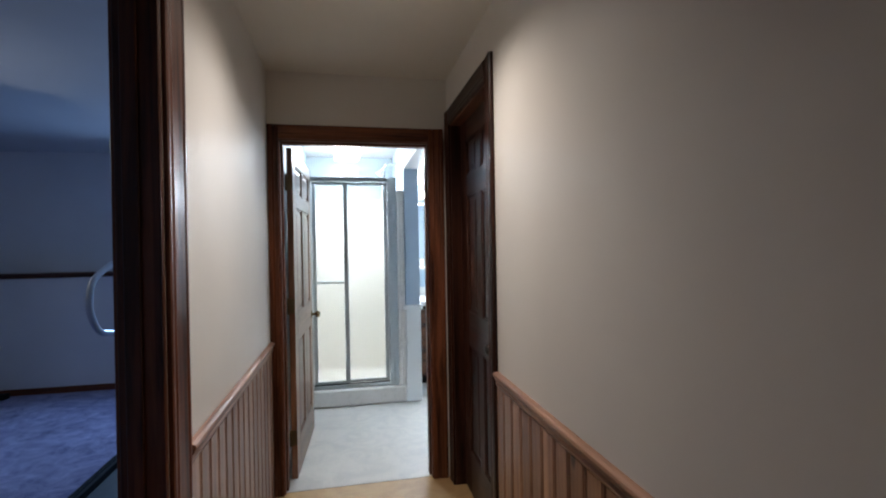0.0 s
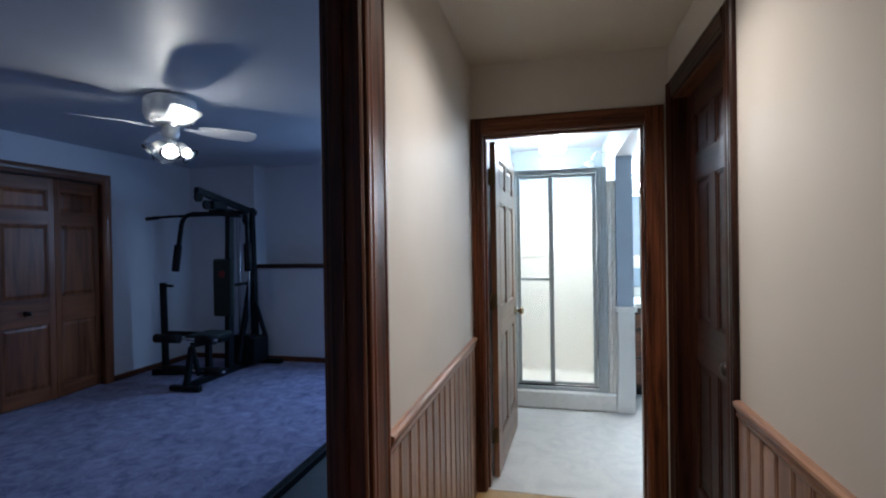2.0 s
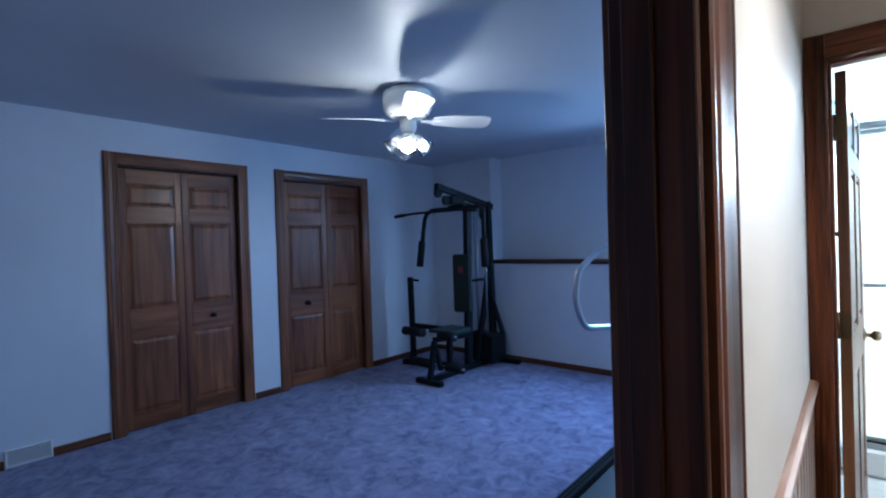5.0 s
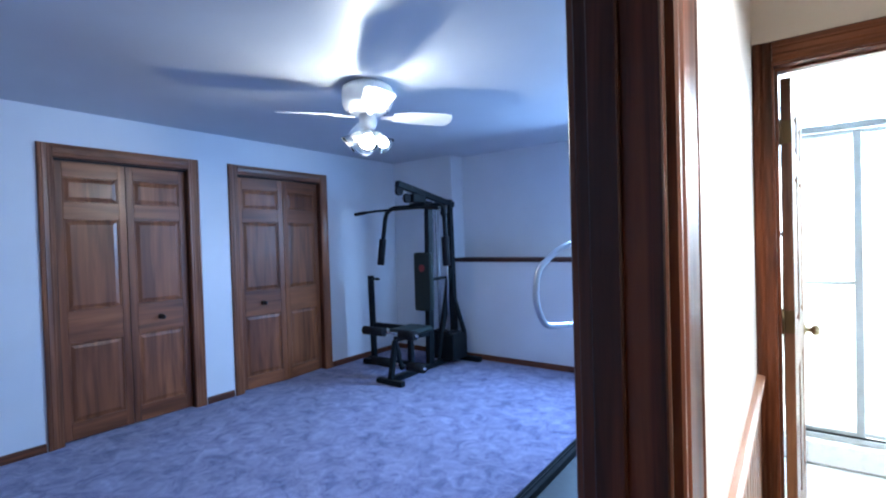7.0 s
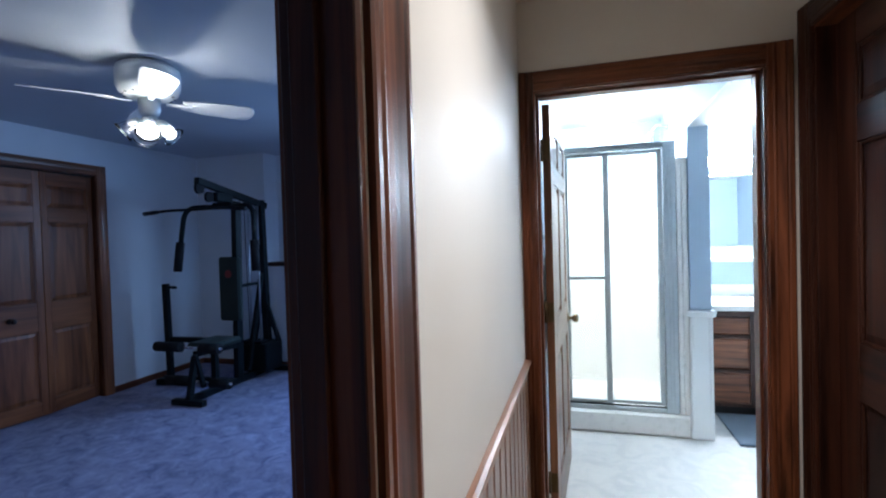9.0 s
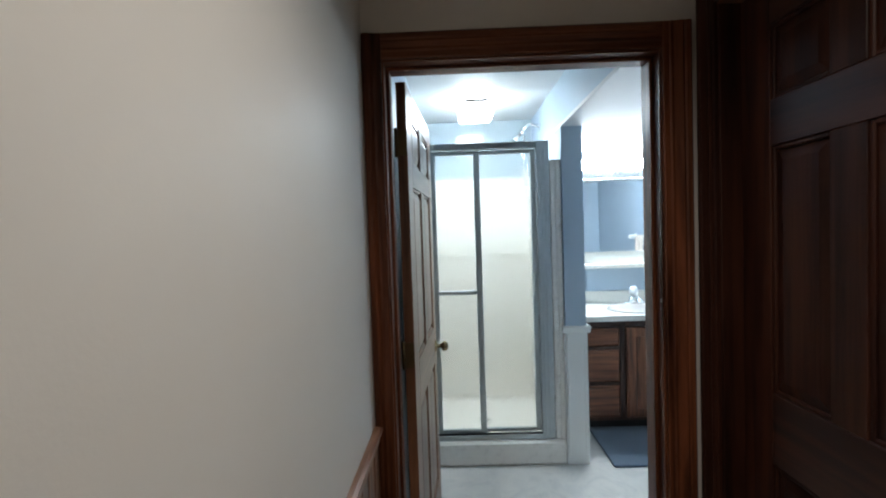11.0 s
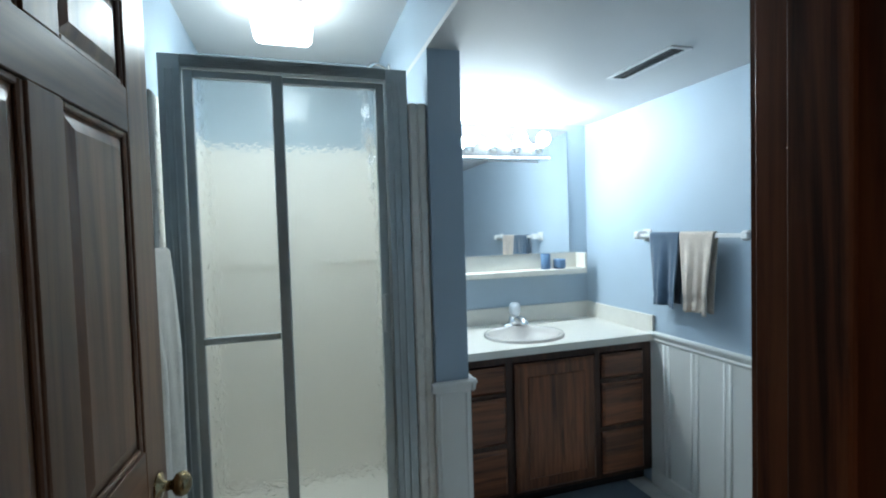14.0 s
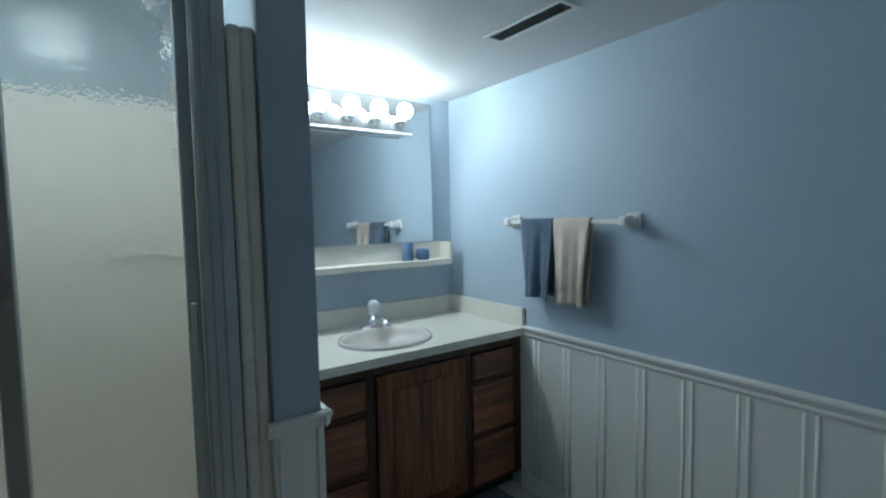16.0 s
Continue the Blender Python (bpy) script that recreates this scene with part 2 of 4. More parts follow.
M_DECK = plain("treadmill_deck_grey", (0.10, 0.13, 0.16), 0.4)
M_BELT = plain("treadmill_belt", (0.03, 0.035, 0.04), 0.55)
M_TOWEL_BLUE = fabric("slate_blue_terry", (0.075, 0.115, 0.17))
M_TOWEL_TAN = fabric("beige_terry", (0.66, 0.57, 0.49))
M_TOWEL_WHITE = fabric("white_terry", (0.74, 0.70, 0.63))
M_ACRYLIC = plain("cut_acrylic", (0.72, 0.75, 0.78), 0.12, 0.35)
M_BLUE_CUP = plain("blue_ceramic", (0.12, 0.20, 0.33), 0.25)
M_DARK = plain("dark_void", (0.012, 0.012, 0.013), 0.8)
M_BULB = glow("lit_bulb", (1.0, 0.97, 0.89), BULB_E)
M_BULB_SIDE = glow("lit_bulb_in_shade", (1.0, 0.98, 0.95), BULB_E * 0.03)
M_SHOWER_WALL = paint("shower_gloss_paint", (0.47, 0.54, 0.58), 0.05, 0.03, 0.04, 0.8)
M_BATH_LAMP = glow("lit_diffuser", (0.90, 0.96, 1.0), BATH_E)
M_VANITY_BULB = glow("lit_globe", (0.90, 0.95, 1.0), VANITY_E)
M_FROST = glass("pressed_glass", 0.12, 0.2, (0.95, 0.97, 1.0), 90.0)


# ---- mesh helpers ----
def box(bm, x0, x1, y0, y1, z0, z1, bevel=0.0, m=None):
    t = bmesh.new()
    bmesh.ops.create_cube(t, size=1.0)
    bmesh.ops.scale(t, vec=(x1 - x0, y1 - y0, z1 - z0), verts=t.verts)
    bmesh.ops.translate(t, vec=((x0 + x1) / 2, (y0 + y1) / 2, (z0 + z1) / 2), verts=t.verts)
    if bevel:
        bmesh.ops.bevel(t, geom=t.edges[:], offset=bevel, segments=1, affect="EDGES")
    return merge(bm, t, m)


def merge(bm, t, m=None):
    if m is not None:
        bmesh.ops.transform(t, matrix=m, verts=t.verts)
    me = bpy.data.meshes.new("tmp")
    t.to_mesh(me)
    t.free()
    bm.from_mesh(me)
    bpy.data.meshes.remove(me)
    return bm


def lathe(bm, profile, segs=24, m=None):
    """Turns (radius, z) pairs about z."""
    t = bmesh.new()
    rings = [[t.verts.new((r * math.cos(2 * math.pi * k / segs), r * math.sin(2 * math.pi * k / segs), z)) for k in range(segs)] for r, z in profile]
    for a, b in zip(rings, rings[1:]):
        for k in range(segs):
            t.faces.new((a[k], a[(k + 1) % segs], b[(k + 1) % segs], b[k]))
    for ring in (rings[0], rings[-1]):
        if (ring[0].co - ring[segs // 2].co).length > 1e-5:
            t.faces.new(ring)
    bmesh.ops.remove_doubles(t, verts=t.verts, dist=1e-6)
    bmesh.ops.recalc_face_normals(t, faces=t.faces)
    for f in t.faces:
        f.smooth = len(f.verts) == 4
    return merge(bm, t, m)


def rounded(points, radius, steps=5):
    """A polyline with its corners rounded."""
    pts = [Vector(p) for p in points]
    out = [pts[0]]
    for a, b, c in zip(pts, pts[1:], pts[2:]):
        u, v = (a - b), (c - b)
        r = min(radius, u.length * 0.45, v.length * 0.45)
        p, q = b + u.normalized() * r, b + v.normalized() * r
        out += [p.lerp(b, s / steps).lerp(b.lerp(q, s / steps), s / steps) for s in range(steps + 1)]
    return out + [pts[-1]]


def tube(bm, points, radius, segs=12, radius_y=None):
    t = bmesh.new()
    pts = [Vector(p) for p in points]
    up = Vector((0, 0, 1)) if abs((pts[1] - pts[0]).normalized().z) < 0.9 else Vector((0, 1, 0))
    rings = []
    for i, p in enumerate(pts):
        d = (pts[min(i + 1, len(pts) - 1)] - pts[max(i - 1, 0)]).normalized()
        side = d.cross(up).normalized()
        up = side.cross(d).normalized()
        rings.append([t.verts.new(p + side * radius * math.cos(2 * math.pi * k / segs) + up * (radius_y or radius) * math.sin(2 * math.pi * k / segs)) for k in range(segs)])
    for a, b in zip(rings, rings[1:]):
        for k in range(segs):
            t.faces.new((a[k], a[(k + 1) % segs], b[(k + 1) % segs], b[k])).smooth = True
    t.faces.new(rings[0]), t.faces.new(rings[-1])
    bmesh.ops.recalc_face_normals(t, faces=t.faces)
    return merge(bm, t)


def beam(bm, a, b, w, h, bevel=0.004):
    """A square bar from a to b."""
    a, b = Vector(a), Vector(b)
    d = b - a
    q = d.to_track_quat("X", "Z").to_matrix().to_4x4()
    return box(bm, 0, d.length, -w / 2, w / 2, -h / 2, h / 2, bevel, Matrix.Translation(a) @ q)


def sweep(bm, profile, p0, p1, u, v):
    """Extrudes a closed profile of (u, v) pairs from p0 to p1."""
    t = bmesh.new()
    p0, p1, u, v = Vector(p0), Vector(p1), Vector(u), Vector(v)
    a = [t.verts.new(p0 + u * x + v * y) for x, y in profile]
    b = [t.verts.new(p1 + u * x + v * y) for x, y in profile]
    for k in range(len(a)):
        t.faces.new((a[k], a[(k + 1) % len(a)], b[(k + 1) % len(a)], b[k]))
    t.faces.new(a), t.faces.new(b)
    bmesh.ops.recalc_face_normals(t, faces=t.faces)
    return merge(bm, t)


def part(name, bm, material, parent=None, label="", m=None):
    """Links a bmesh as one mesh object."""
    me = bpy.data.meshes.new(name)
    bm.to_mesh(me)
    bm.free()
    me.materials.append(material)
    ob = new(name, me)
    if m is not None:
        ob.matrix_basis = m
    ob.parent = parent
    return tagged(ob, label)


def thing(name, label, category, x=0.0, y=0.0, z=0.0, rz=0.0, group=""):
    ob = new(name)
    ob.empty_display_size = 0.1
    ob.matrix_basis = pose(x, y, z, 0, 0, rz)
    return tagged(ob, label, category, group)


def setting(name, bm, material, label, category):
    ob = part(name, bm, material)
    return tagged(ob, label, category, "", "structure")


def one(*a, **k):
    return box(bmesh.new(), *a, **k)


# ---- the plan, in metres ----
XL, XR = -0.183, 0.860            # hall side walls
YB, YB2 = 2.805, 2.945            # hall end wall, hall side and bath side
HALL_Y0, HALL_C = -1.8, 2.42
BED_X0, BED_X1, BED_Y0, BED_Y1, BED_C = -4.365, -0.280, -1.0, 5.42, 2.47
BD_X0, BD_X1, BD_Z = -0.116, 0.738, 2.03      # bathroom doorway
BR_Y0, BR_Y1, BR_Z = 0.360, 1.217, 2.05       # bedroom doorway
RD_Y0, RD_Y1, RD_Z = 1.955, 2.690, 2.115       # side door
BATH_X0, BATH_X1, BATH_Y1 = -0.165, 2.150, 5.330
SOFFIT_X, SOFFIT_Z, BATH_C = 0.767, 2.12, 2.41

# ---- structure: walls ----
def wall(name, material, label, *boxes):
    bm = bmesh.new()
    for b in boxes:
        box(bm, *b)
    return setting(name, bm, material, label, "wall")


T = 2.60
# bedroom skin and hall skin of the shared wall, back to back
XM = (XL + BED_X1) / 2
wall("wall_hall_west", M_HALL, "satin off-white painted hall wall above a wooden wainscot",
     (XM, XL, HALL_Y0, BR_Y0 - 0.018, 0, T), (XM, XL, BR_Y0 - 0.018, BR_Y1 + 0.018, BR_Z + 0.018, T), (XM, XL, BR_Y1 + 0.018, YB, 0, T))
wall("wall_bedroom_east", M_BED, "pale painted bedroom wall beside the doorway",
     (BED_X1, XM, BED_Y0 - 0.1, BR_Y0 - 0.018, 0, T), (BED_X1, XM, BR_Y0 - 0.018, BR_Y1 + 0.018, BR_Z + 0.018, T), (BED_X1, XM, BR_Y1 + 0.018, 5.95, 0, T))
wall("wall_hall_east", M_HALL, "satin off-white painted hall wall above a wooden wainscot",
     (XR, XR + 0.115, HALL_Y0, RD_Y0 - 0.018, 0, T), (XR, XR + 0.115, RD_Y0 - 0.018, RD_Y1 + 0.018, RD_Z + 0.018, T), (XR, XR + 0.115, RD_Y1 + 0.018, YB, 0, T))
wall("wall_hall_south", M_HALL, "plain off-white wall closing the hall", (XM, XR + 0.115, HALL_Y0 - 0.1, HALL_Y0, 0, T))
YM = (YB + YB2) / 2
wall("wall_hall_north", M_HALL, "off-white painted end wall round the bathroom doorway",
     (XL, BD_X0 - 0.018, YB, YM, 0, T), (BD_X1 + 0.018, XR, YB, YM, 0, T), (BD_X0 - 0.018, BD_X1 + 0.018, YB, YM, BD_Z + 0.018, T))
wall("wall_bath_south", M_BATH, "blue painted bathroom wall round the doorway",
     (XM, BD_X0 - 0.018, YM, YB2, 0, T), (BD_X1 + 0.018, BATH_X1, YM, YB2, 0, T), (BD_X0 - 0.018, BD_X1 + 0.018, YM, YB2, BD_Z + 0.018, T))
wall("wall_bath_west", M_BATH, "blue painted bathroom wall behind the open door", (XM, BATH_X0, YB2, BATH_Y1, 0, T))
wall("wall_bath_north", M_BATH, "blue painted bathroom wall behind shower and vanity", (XM, BATH_X1 + 0.1, BATH_Y1, BATH_Y1 + 0.1, 0, T))
wall("wall_bath_east", M_BATH, "blue painted bathroom wall above a white wainscot", (BATH_X1, BATH_X1 + 0.1, YM, BATH_Y1, 0, T))
wall("wall_bath_partition", M_BATH, "blue painted partition between shower and vanity",
     (0.768, 0.897, 4.268, BATH_Y1, 0.0, SOFFIT_Z), )
wall("wall_bedroom_west", M_BED, "pale painted bedroom wall round two closets",
     (BED_X0 - 0.12, BED_X0, BED_Y0, 1.747, 0, T), (BED_X0 - 0.12, BED_X0, 1.747, 2.722, 2.13, T),
     (BED_X0 - 0.12, BED_X0, 2.722, 3.163, 0, T), (BED_X0 - 0.12, BED_X0, 3.163, 4.180, 2.13, T), (BED_X0 - 0.12, BED_X0, 4.180, 5.95, 0, T))
WX0, WX1, WZ0, WZ1 = -1.62, -0.68, 1.42, 2.12
RX, RY, RZ = -3.42, 5.66, 1.165
wall("wall_bedroom_north", M_BED, "pale painted bedroom wall with a recessed upper part",
     (BED_X0, BED_X1, BED_Y1, BED_Y1 + 0.02, 0, RZ), (BED_X0, RX, BED_Y1, BED_Y1 + 0.02, RZ, T),
     (RX - 0.1, RX, BED_Y1 + 0.02, RY, RZ, T),
     (RX - 0.1, WX0, RY, RY + 0.12, RZ, T), (WX1, BED_X1, RY, RY + 0.12, RZ, T), (WX0, WX1, RY, RY + 0.12, RZ, WZ0), (WX0, WX1, RY, RY + 0.12, WZ1, T))
wall("wall_bedroom_south", M_BED, "plain pale wall closing the bedroom", (BED_X0, BED_X1, BED_Y0 - 0.1, BED_Y0, 0, T))

# floors and ceilings
setting("floor_bedroom", one(BED_X0 - 0.9, XL - 0.06, BED_Y0 - 0.1, 5.45, -0.1, 0.0), M_CARPET, "mottled lavender-blue bedroom carpet", "floor")
setting("floor_hall", one(XL - 0.06, XR + 0.3, HALL_Y0 - 0.1, YB + 0.03, -0.1, -0.002), M_HALL_FLOOR, "tan sheet-vinyl hall floor", "floor")
setting("floor_bath", one(XM, BATH_X1 + 0.1, YB + 0.03, BATH_Y1 + 0.1, -0.1, 0.0), M_BATH_FLOOR, "pale grey marbled vinyl bathroom floor", "floor")
setting("ceiling_hall", one(XM, XR + 0.115, HALL_Y0 - 0.1, YM, HALL_C, HALL_C + 0.1), M_HALL_CEIL, "warm white hall ceiling", "ceiling")
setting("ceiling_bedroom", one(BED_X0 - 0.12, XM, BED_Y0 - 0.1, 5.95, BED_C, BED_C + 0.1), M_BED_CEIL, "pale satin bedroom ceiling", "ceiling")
setting("ceiling_bath", one(XM, SOFFIT_X, YM, BATH_Y1 + 0.1, BATH_C, BATH_C + 0.1), M_BATH_CEIL, "white bathroom ceiling above the shower", "ceiling")
setting("ceiling_soffit", one(SOFFIT_X, BATH_X1, YB2, BATH_Y1, SOFFIT_Z, SOFFIT_Z + 0.02), M_BATH_CEIL, "lowered white ceiling over the vanity", "ceiling")
setting("soffit_side", one(SOFFIT_X, SOFFIT_X + 0.02, YB2, BATH_Y1, SOFFIT_Z + 0.02, BATH_C), M_BATH, "blue painted side of the lowered ceiling", "soffit")
setting("bedroom_ledge", one(RX, BED_X1, BED_Y1 - 0.03, RY, RZ - 0.004, RZ + 0.042, bevel=0.006), M_DARK_DOOR_X, "dark stained wooden ledge board capping the lower wall", "ledge")
w1 = setting("window_1", one(WX0 - 0.05, WX1 + 0.05, RY - 0.015, RY, WZ0 - 0.05, WZ0, bevel=0.004), M_WHITE, "small white basement window in the recess", "window")
for a in ((WX0 - 0.05, WX0, RY - 0.015, RY, WZ0, WZ1 + 0.05), (WX1, WX1 + 0.05, RY - 0.015, RY, WZ0, WZ1 + 0.05), (WX0, WX1, RY - 0.015, RY, WZ1, WZ1 + 0.05)):
    part("window_frame", one(*a, bevel=0.004), M_WHITE, w1)

# ---- trim ----
def casing_profile(w):
    return [(0, 0), (0, 0.010), (0.005, 0.013), (0.020, 0.012), (0.026, 0.015), (0.034, 0.013), (w * 0.52, 0.015), (w - 0.030, 0.018), (w - 0.024, 0.015),
            (w - 0.018, 0.019), (w - 0.006, 0.018), (w, 0.012), (w, 0)]


def casing(parent, base, h, n, h0, h1, top, w=0.092, legs=(None, None), across=None, proud=0.0, upright=None):
    """Door casing on a wall: h along the wall, n out of it, opening h0 to h1 up to top."""
    base, h, n = Vector(base) + Vector(n) * proud, Vector(h), Vector(n)
    up = Vector((0, 0, 1))
    for side, c, width in ((-1, h0, legs[0] or w), (1, h1, legs[1] or w)):
        part("casing_leg", sweep(bmesh.new(), casing_profile(width), base + h * c, base + h * c + up * (top + w), h * side, n), upright or M_TRIM, parent)
    part("casing_head", sweep(bmesh.new(), casing_profile(w), base + h * (h0 + 0.001) + up * top, base + h * (h1 - 0.001) + up * top, up, n), across, parent)


def lining(parent, a0, a1, d0, d1, top, along, stop=None, upright=None):
    """Jamb lining of a doorway, 18 mm thick; along: 'x' or 'y'."""
    def bx(p0, p1, q0, q1, z0, z1, b=0.002):
        return one(p0, p1, q0, q1, z0, z1, bevel=b) if along == "x" else one(q0, q1, p0, p1, z0, z1, bevel=b)
    part("jamb", bx(a0 - 0.018, a0, d0, d1, 0, top), upright or M_TRIM, parent)
    part("jamb", bx(a1, a1 + 0.018, d0, d1, 0, top), upright or M_TRIM, parent)
    part("head_jamb", bx(a0 - 0.018, a1 + 0.018, d0, d1, top, top + 0.018), M_TRIM_X if along == "x" else M_TRIM_Y, parent)
    if stop:
        s0, s1 = stop
        part("door_stop", bx(a0, a0 + 0.011, s0, s1, 0, top - 0.011), M_TRIM, parent)
        part("door_stop", bx(a1 - 0.011, a1, s0, s1, 0, top - 0.011), M_TRIM, parent)
        part("door_stop", bx(a0, a1, s0, s1, top - 0.011, top), M_TRIM_X if along == "x" else M_TRIM_Y, parent)


def frame_thing(name, label):
    return tagged(new(name), label, "door frame", "", "structure")


f1 = frame_thing("trim_bedroom_doorway", "reddish-brown stained wooden frame of the bedroom doorway")
lining(f1, BR_Y0, BR_Y1, BED_X1 - 0.001, XL + 0.001, BR_Z, "y", (-0.262, -0.226))
casing(f1, (XL, 0, 0), (0, 1, 0), (1, 0, 0), BR_Y0 - 0.008, BR_Y1 + 0.024, BR_Z + 0.008, 0.100, (0.100, 0.120), across=M_TRIM_Y)
casing(f1, (BED_X1, 0, 0), (0, 1, 0), (-1, 0, 0), BR_Y0 - 0.008, BR_Y1 + 0.008, BR_Z + 0.008, 0.092, across=M_TRIM_Y)
f2 = frame_thing("trim_bath_doorway", "dark reddish stained wooden frame of the bathroom doorway")
lining(f2, BD_X0, BD_X1, YB - 0.001, YB2 + 0.001, BD_Z, "x", (2.850, 2.905))
casing(f2, (0, YB, 0), (1, 0, 0), (0, -1, 0), BD_X0 - 0.006, BD_X1 + 0.006, BD_Z + 0.006, 0.080, (0.060, 0.090), across=M_TRIM_X)
casing(f2, (0, YB2, 0), (1, 0, 0), (0, 1, 0), BD_X0 - 0.006, BD_X1 + 0.006, BD_Z + 0.006, 0.062, (0.040, 0.062), across=M_TRIM_X)
# Frame takes the door's dark tone, so its shade is put into the colour.
f3 = frame_thing("trim_side_doorway", "reddish stained wooden frame of the side door, toned dark for shade")
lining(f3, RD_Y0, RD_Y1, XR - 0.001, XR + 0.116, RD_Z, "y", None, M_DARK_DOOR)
casing(f3, (XR, 0, 0), (0, 1, 0), (-1, 0, 0), RD_Y0 - 0.006, RD_Y1 + 0.006, RD_Z + 0.006, 0.090, across=M_SHADED_TRIM_Y, proud=0.002, upright=M_DARK_DOOR)
CLOSETS = ((1.747, 2.722), (3.163, 4.180))
for k, (c0, c1) in enumerate(CLOSETS):
    fc = frame_thing("trim_closet_%d" % (k + 1), "brown stained wooden frame of a bedroom closet")
    lining(fc, c0 + 0.018, c1 - 0.018, BED_X0 - 0.119, BED_X0 + 0.001, 2.112, "y")
    casing(fc, (BED_X0, 0, 0), (0, 1, 0), (1, 0, 0), c0 + 0.010, c1 - 0.010, 2.118, 0.092, across=M_DOOR_Y, upright=M_CLOSET_CASING)
    bm = bmesh.new()
    box(bm, BED_X0 - 0.75, BED_X0 - 0.70, c0 - 0.2, c1 + 0.2, 0, T)
    box(bm, BED_X0 - 0.70, BED_X0 - 0.12, c0 - 0.2, c0 - 0.15, 0, T)
    box(bm, BED_X0 - 0.70, BED_X0 - 0.12, c1 + 0.15, c1 + 0.2, 0, T)
    box(bm, BED_X0 - 0.75, BED_X0 - 0.12, c0 - 0.2, c1 + 0.2, T, T + 0.05)
    setting("wall_closet_%d" % (k + 1), bm, M_BED, "plain wall inside a closet", "wall")


def skirting(name, p0, p1, n, material, h=0.062, label="brown stained wooden baseboard"):
    prof = [(0, 0), (h, 0), (h, 0.005), (h - 0.010, 0.011), (0, 0.012)]
    return setting(name, sweep(bmesh.new(), prof, p0, p1, (0, 0, 1), n), material, label, "baseboard")


for a, b in ((BED_Y0, 1.05), (1.31, 1.655), (2.815, 3.07), (4.272, 5.42)):
    skirting("baseboard_closet_wall", (BED_X0, a, 0), (BED_X0, b, 0), (1, 0, 0), M_TRIM_Y)
skirting("baseboard_north", (BED_X0 + 0.012, BED_Y1, 0), (BED_X1, BED_Y1, 0), (0, -1, 0), M_TRIM_X)
skirting("baseboard_bath", (BATH_X1, YB2, 0), (BATH_X1, 4.73, 0), (-1, 0, 0), M_BATH_WHITE, 0.09, "white painted bathroom baseboard")


# ---- door leaves ----
def panel_leaf(name, parent, width, height, thick, cols, rows, mat_v, mat_h, m=None, label=""):
    """A framed leaf with raised panels: x along the width, y through the thickness. rows: (z0, z1) of the panels."""
    bm = bmesh.new()
    stile = 0.120 if cols == 2 else 0.052
    mull = 0.09
    t = thick / 2
    box(bm, 0, stile, -t, t, 0, height, 0.002)
    box(bm, width - stile, width, -t, t, 0, height, 0.002)
    spans = [(stile, width - stile)] if cols == 1 else [(stile, (width - mull) / 2), ((width + mull) / 2, width - stile)]
    edges = [0.0] + [z for r in rows for z in r] + [height]
    leaf = part(name, bm, mat_v, parent, label, m)
    for z0, z1 in zip(edges[0::2], edges[1::2]):
        part("rail", one(stile, width - stile, -t, t, z0, z1, bevel=0.002), mat_h, leaf)
    for z0, z1 in rows:
        if cols == 2:
            part("mullion", one((width - mull) / 2, (width + mull) / 2, -t, t, z0, z1, bevel=0.002), mat_v, leaf)
        for x0, x1 in spans:
            p = bmesh.new()
            box(p, x0, x1, -t * 0.30, t * 0.30, z0, z1)
            for s in (-1, 1):
                q = bmesh.new()
                o, i, e = 0.012, 0.040, 0.002
                lo = [q.verts.new(v) for v in ((x0 + o, s * t * 0.30, z0 + o), (x1 - o, s * t * 0.30, z0 + o), (x1 - o, s * t * 0.30, z1 - o), (x0 + o, s * t * 0.30, z1 - o))]
                hi = [q.verts.new(v) for v in ((x0 + i, s * t * 0.80, z0 + i), (x1 - i, s * t * 0.80, z0 + i), (x1 - i, s * t * 0.80, z1 - i), (x0 + i, s * t * 0.80, z1 - i))]
                for k in range(4):
                    q.faces.new((lo[k], lo[(k + 1) % 4], hi[(k + 1) % 4], hi[k]))
                q.faces.new(hi)
                bmesh.ops.recalc_face_normals(q, faces=q.faces)
                merge(p, q)
            # moulding round the panel
            for s in (-1, 1):
                for a, b, c, d in ((x0, x0 + 0.012, z0, z1), (x1 - 0.012, x1, z0, z1), (x0 + 0.012, x1 - 0.012, z0, z0 + 0.012), (x0 + 0.012, x1 - 0.012, z1 - 0.012, z1)):
                    box(p, a, b, min(s * t * 0.3, s * t * 0.78), max(s * t * 0.3, s * t * 0.78), c, d, 0.003)
            part("panel", p, mat_v, leaf)
    return leaf


def knob(name, parent, m, material, r=0.027):
    bm = bmesh.new()
    lathe(bm, [(0.0, 0), (r * 1.15, 0), (r * 1.15, 0.005), (r * 0.42, 0.010), (r * 0.40, 0.028), (r * 0.85, 0.036), (r, 0.048), (r * 0.85, 0.060), (r * 0.4, 0.066), (0.0, 0.067)], 20)
    return part(name, bm, material, parent, "", m)


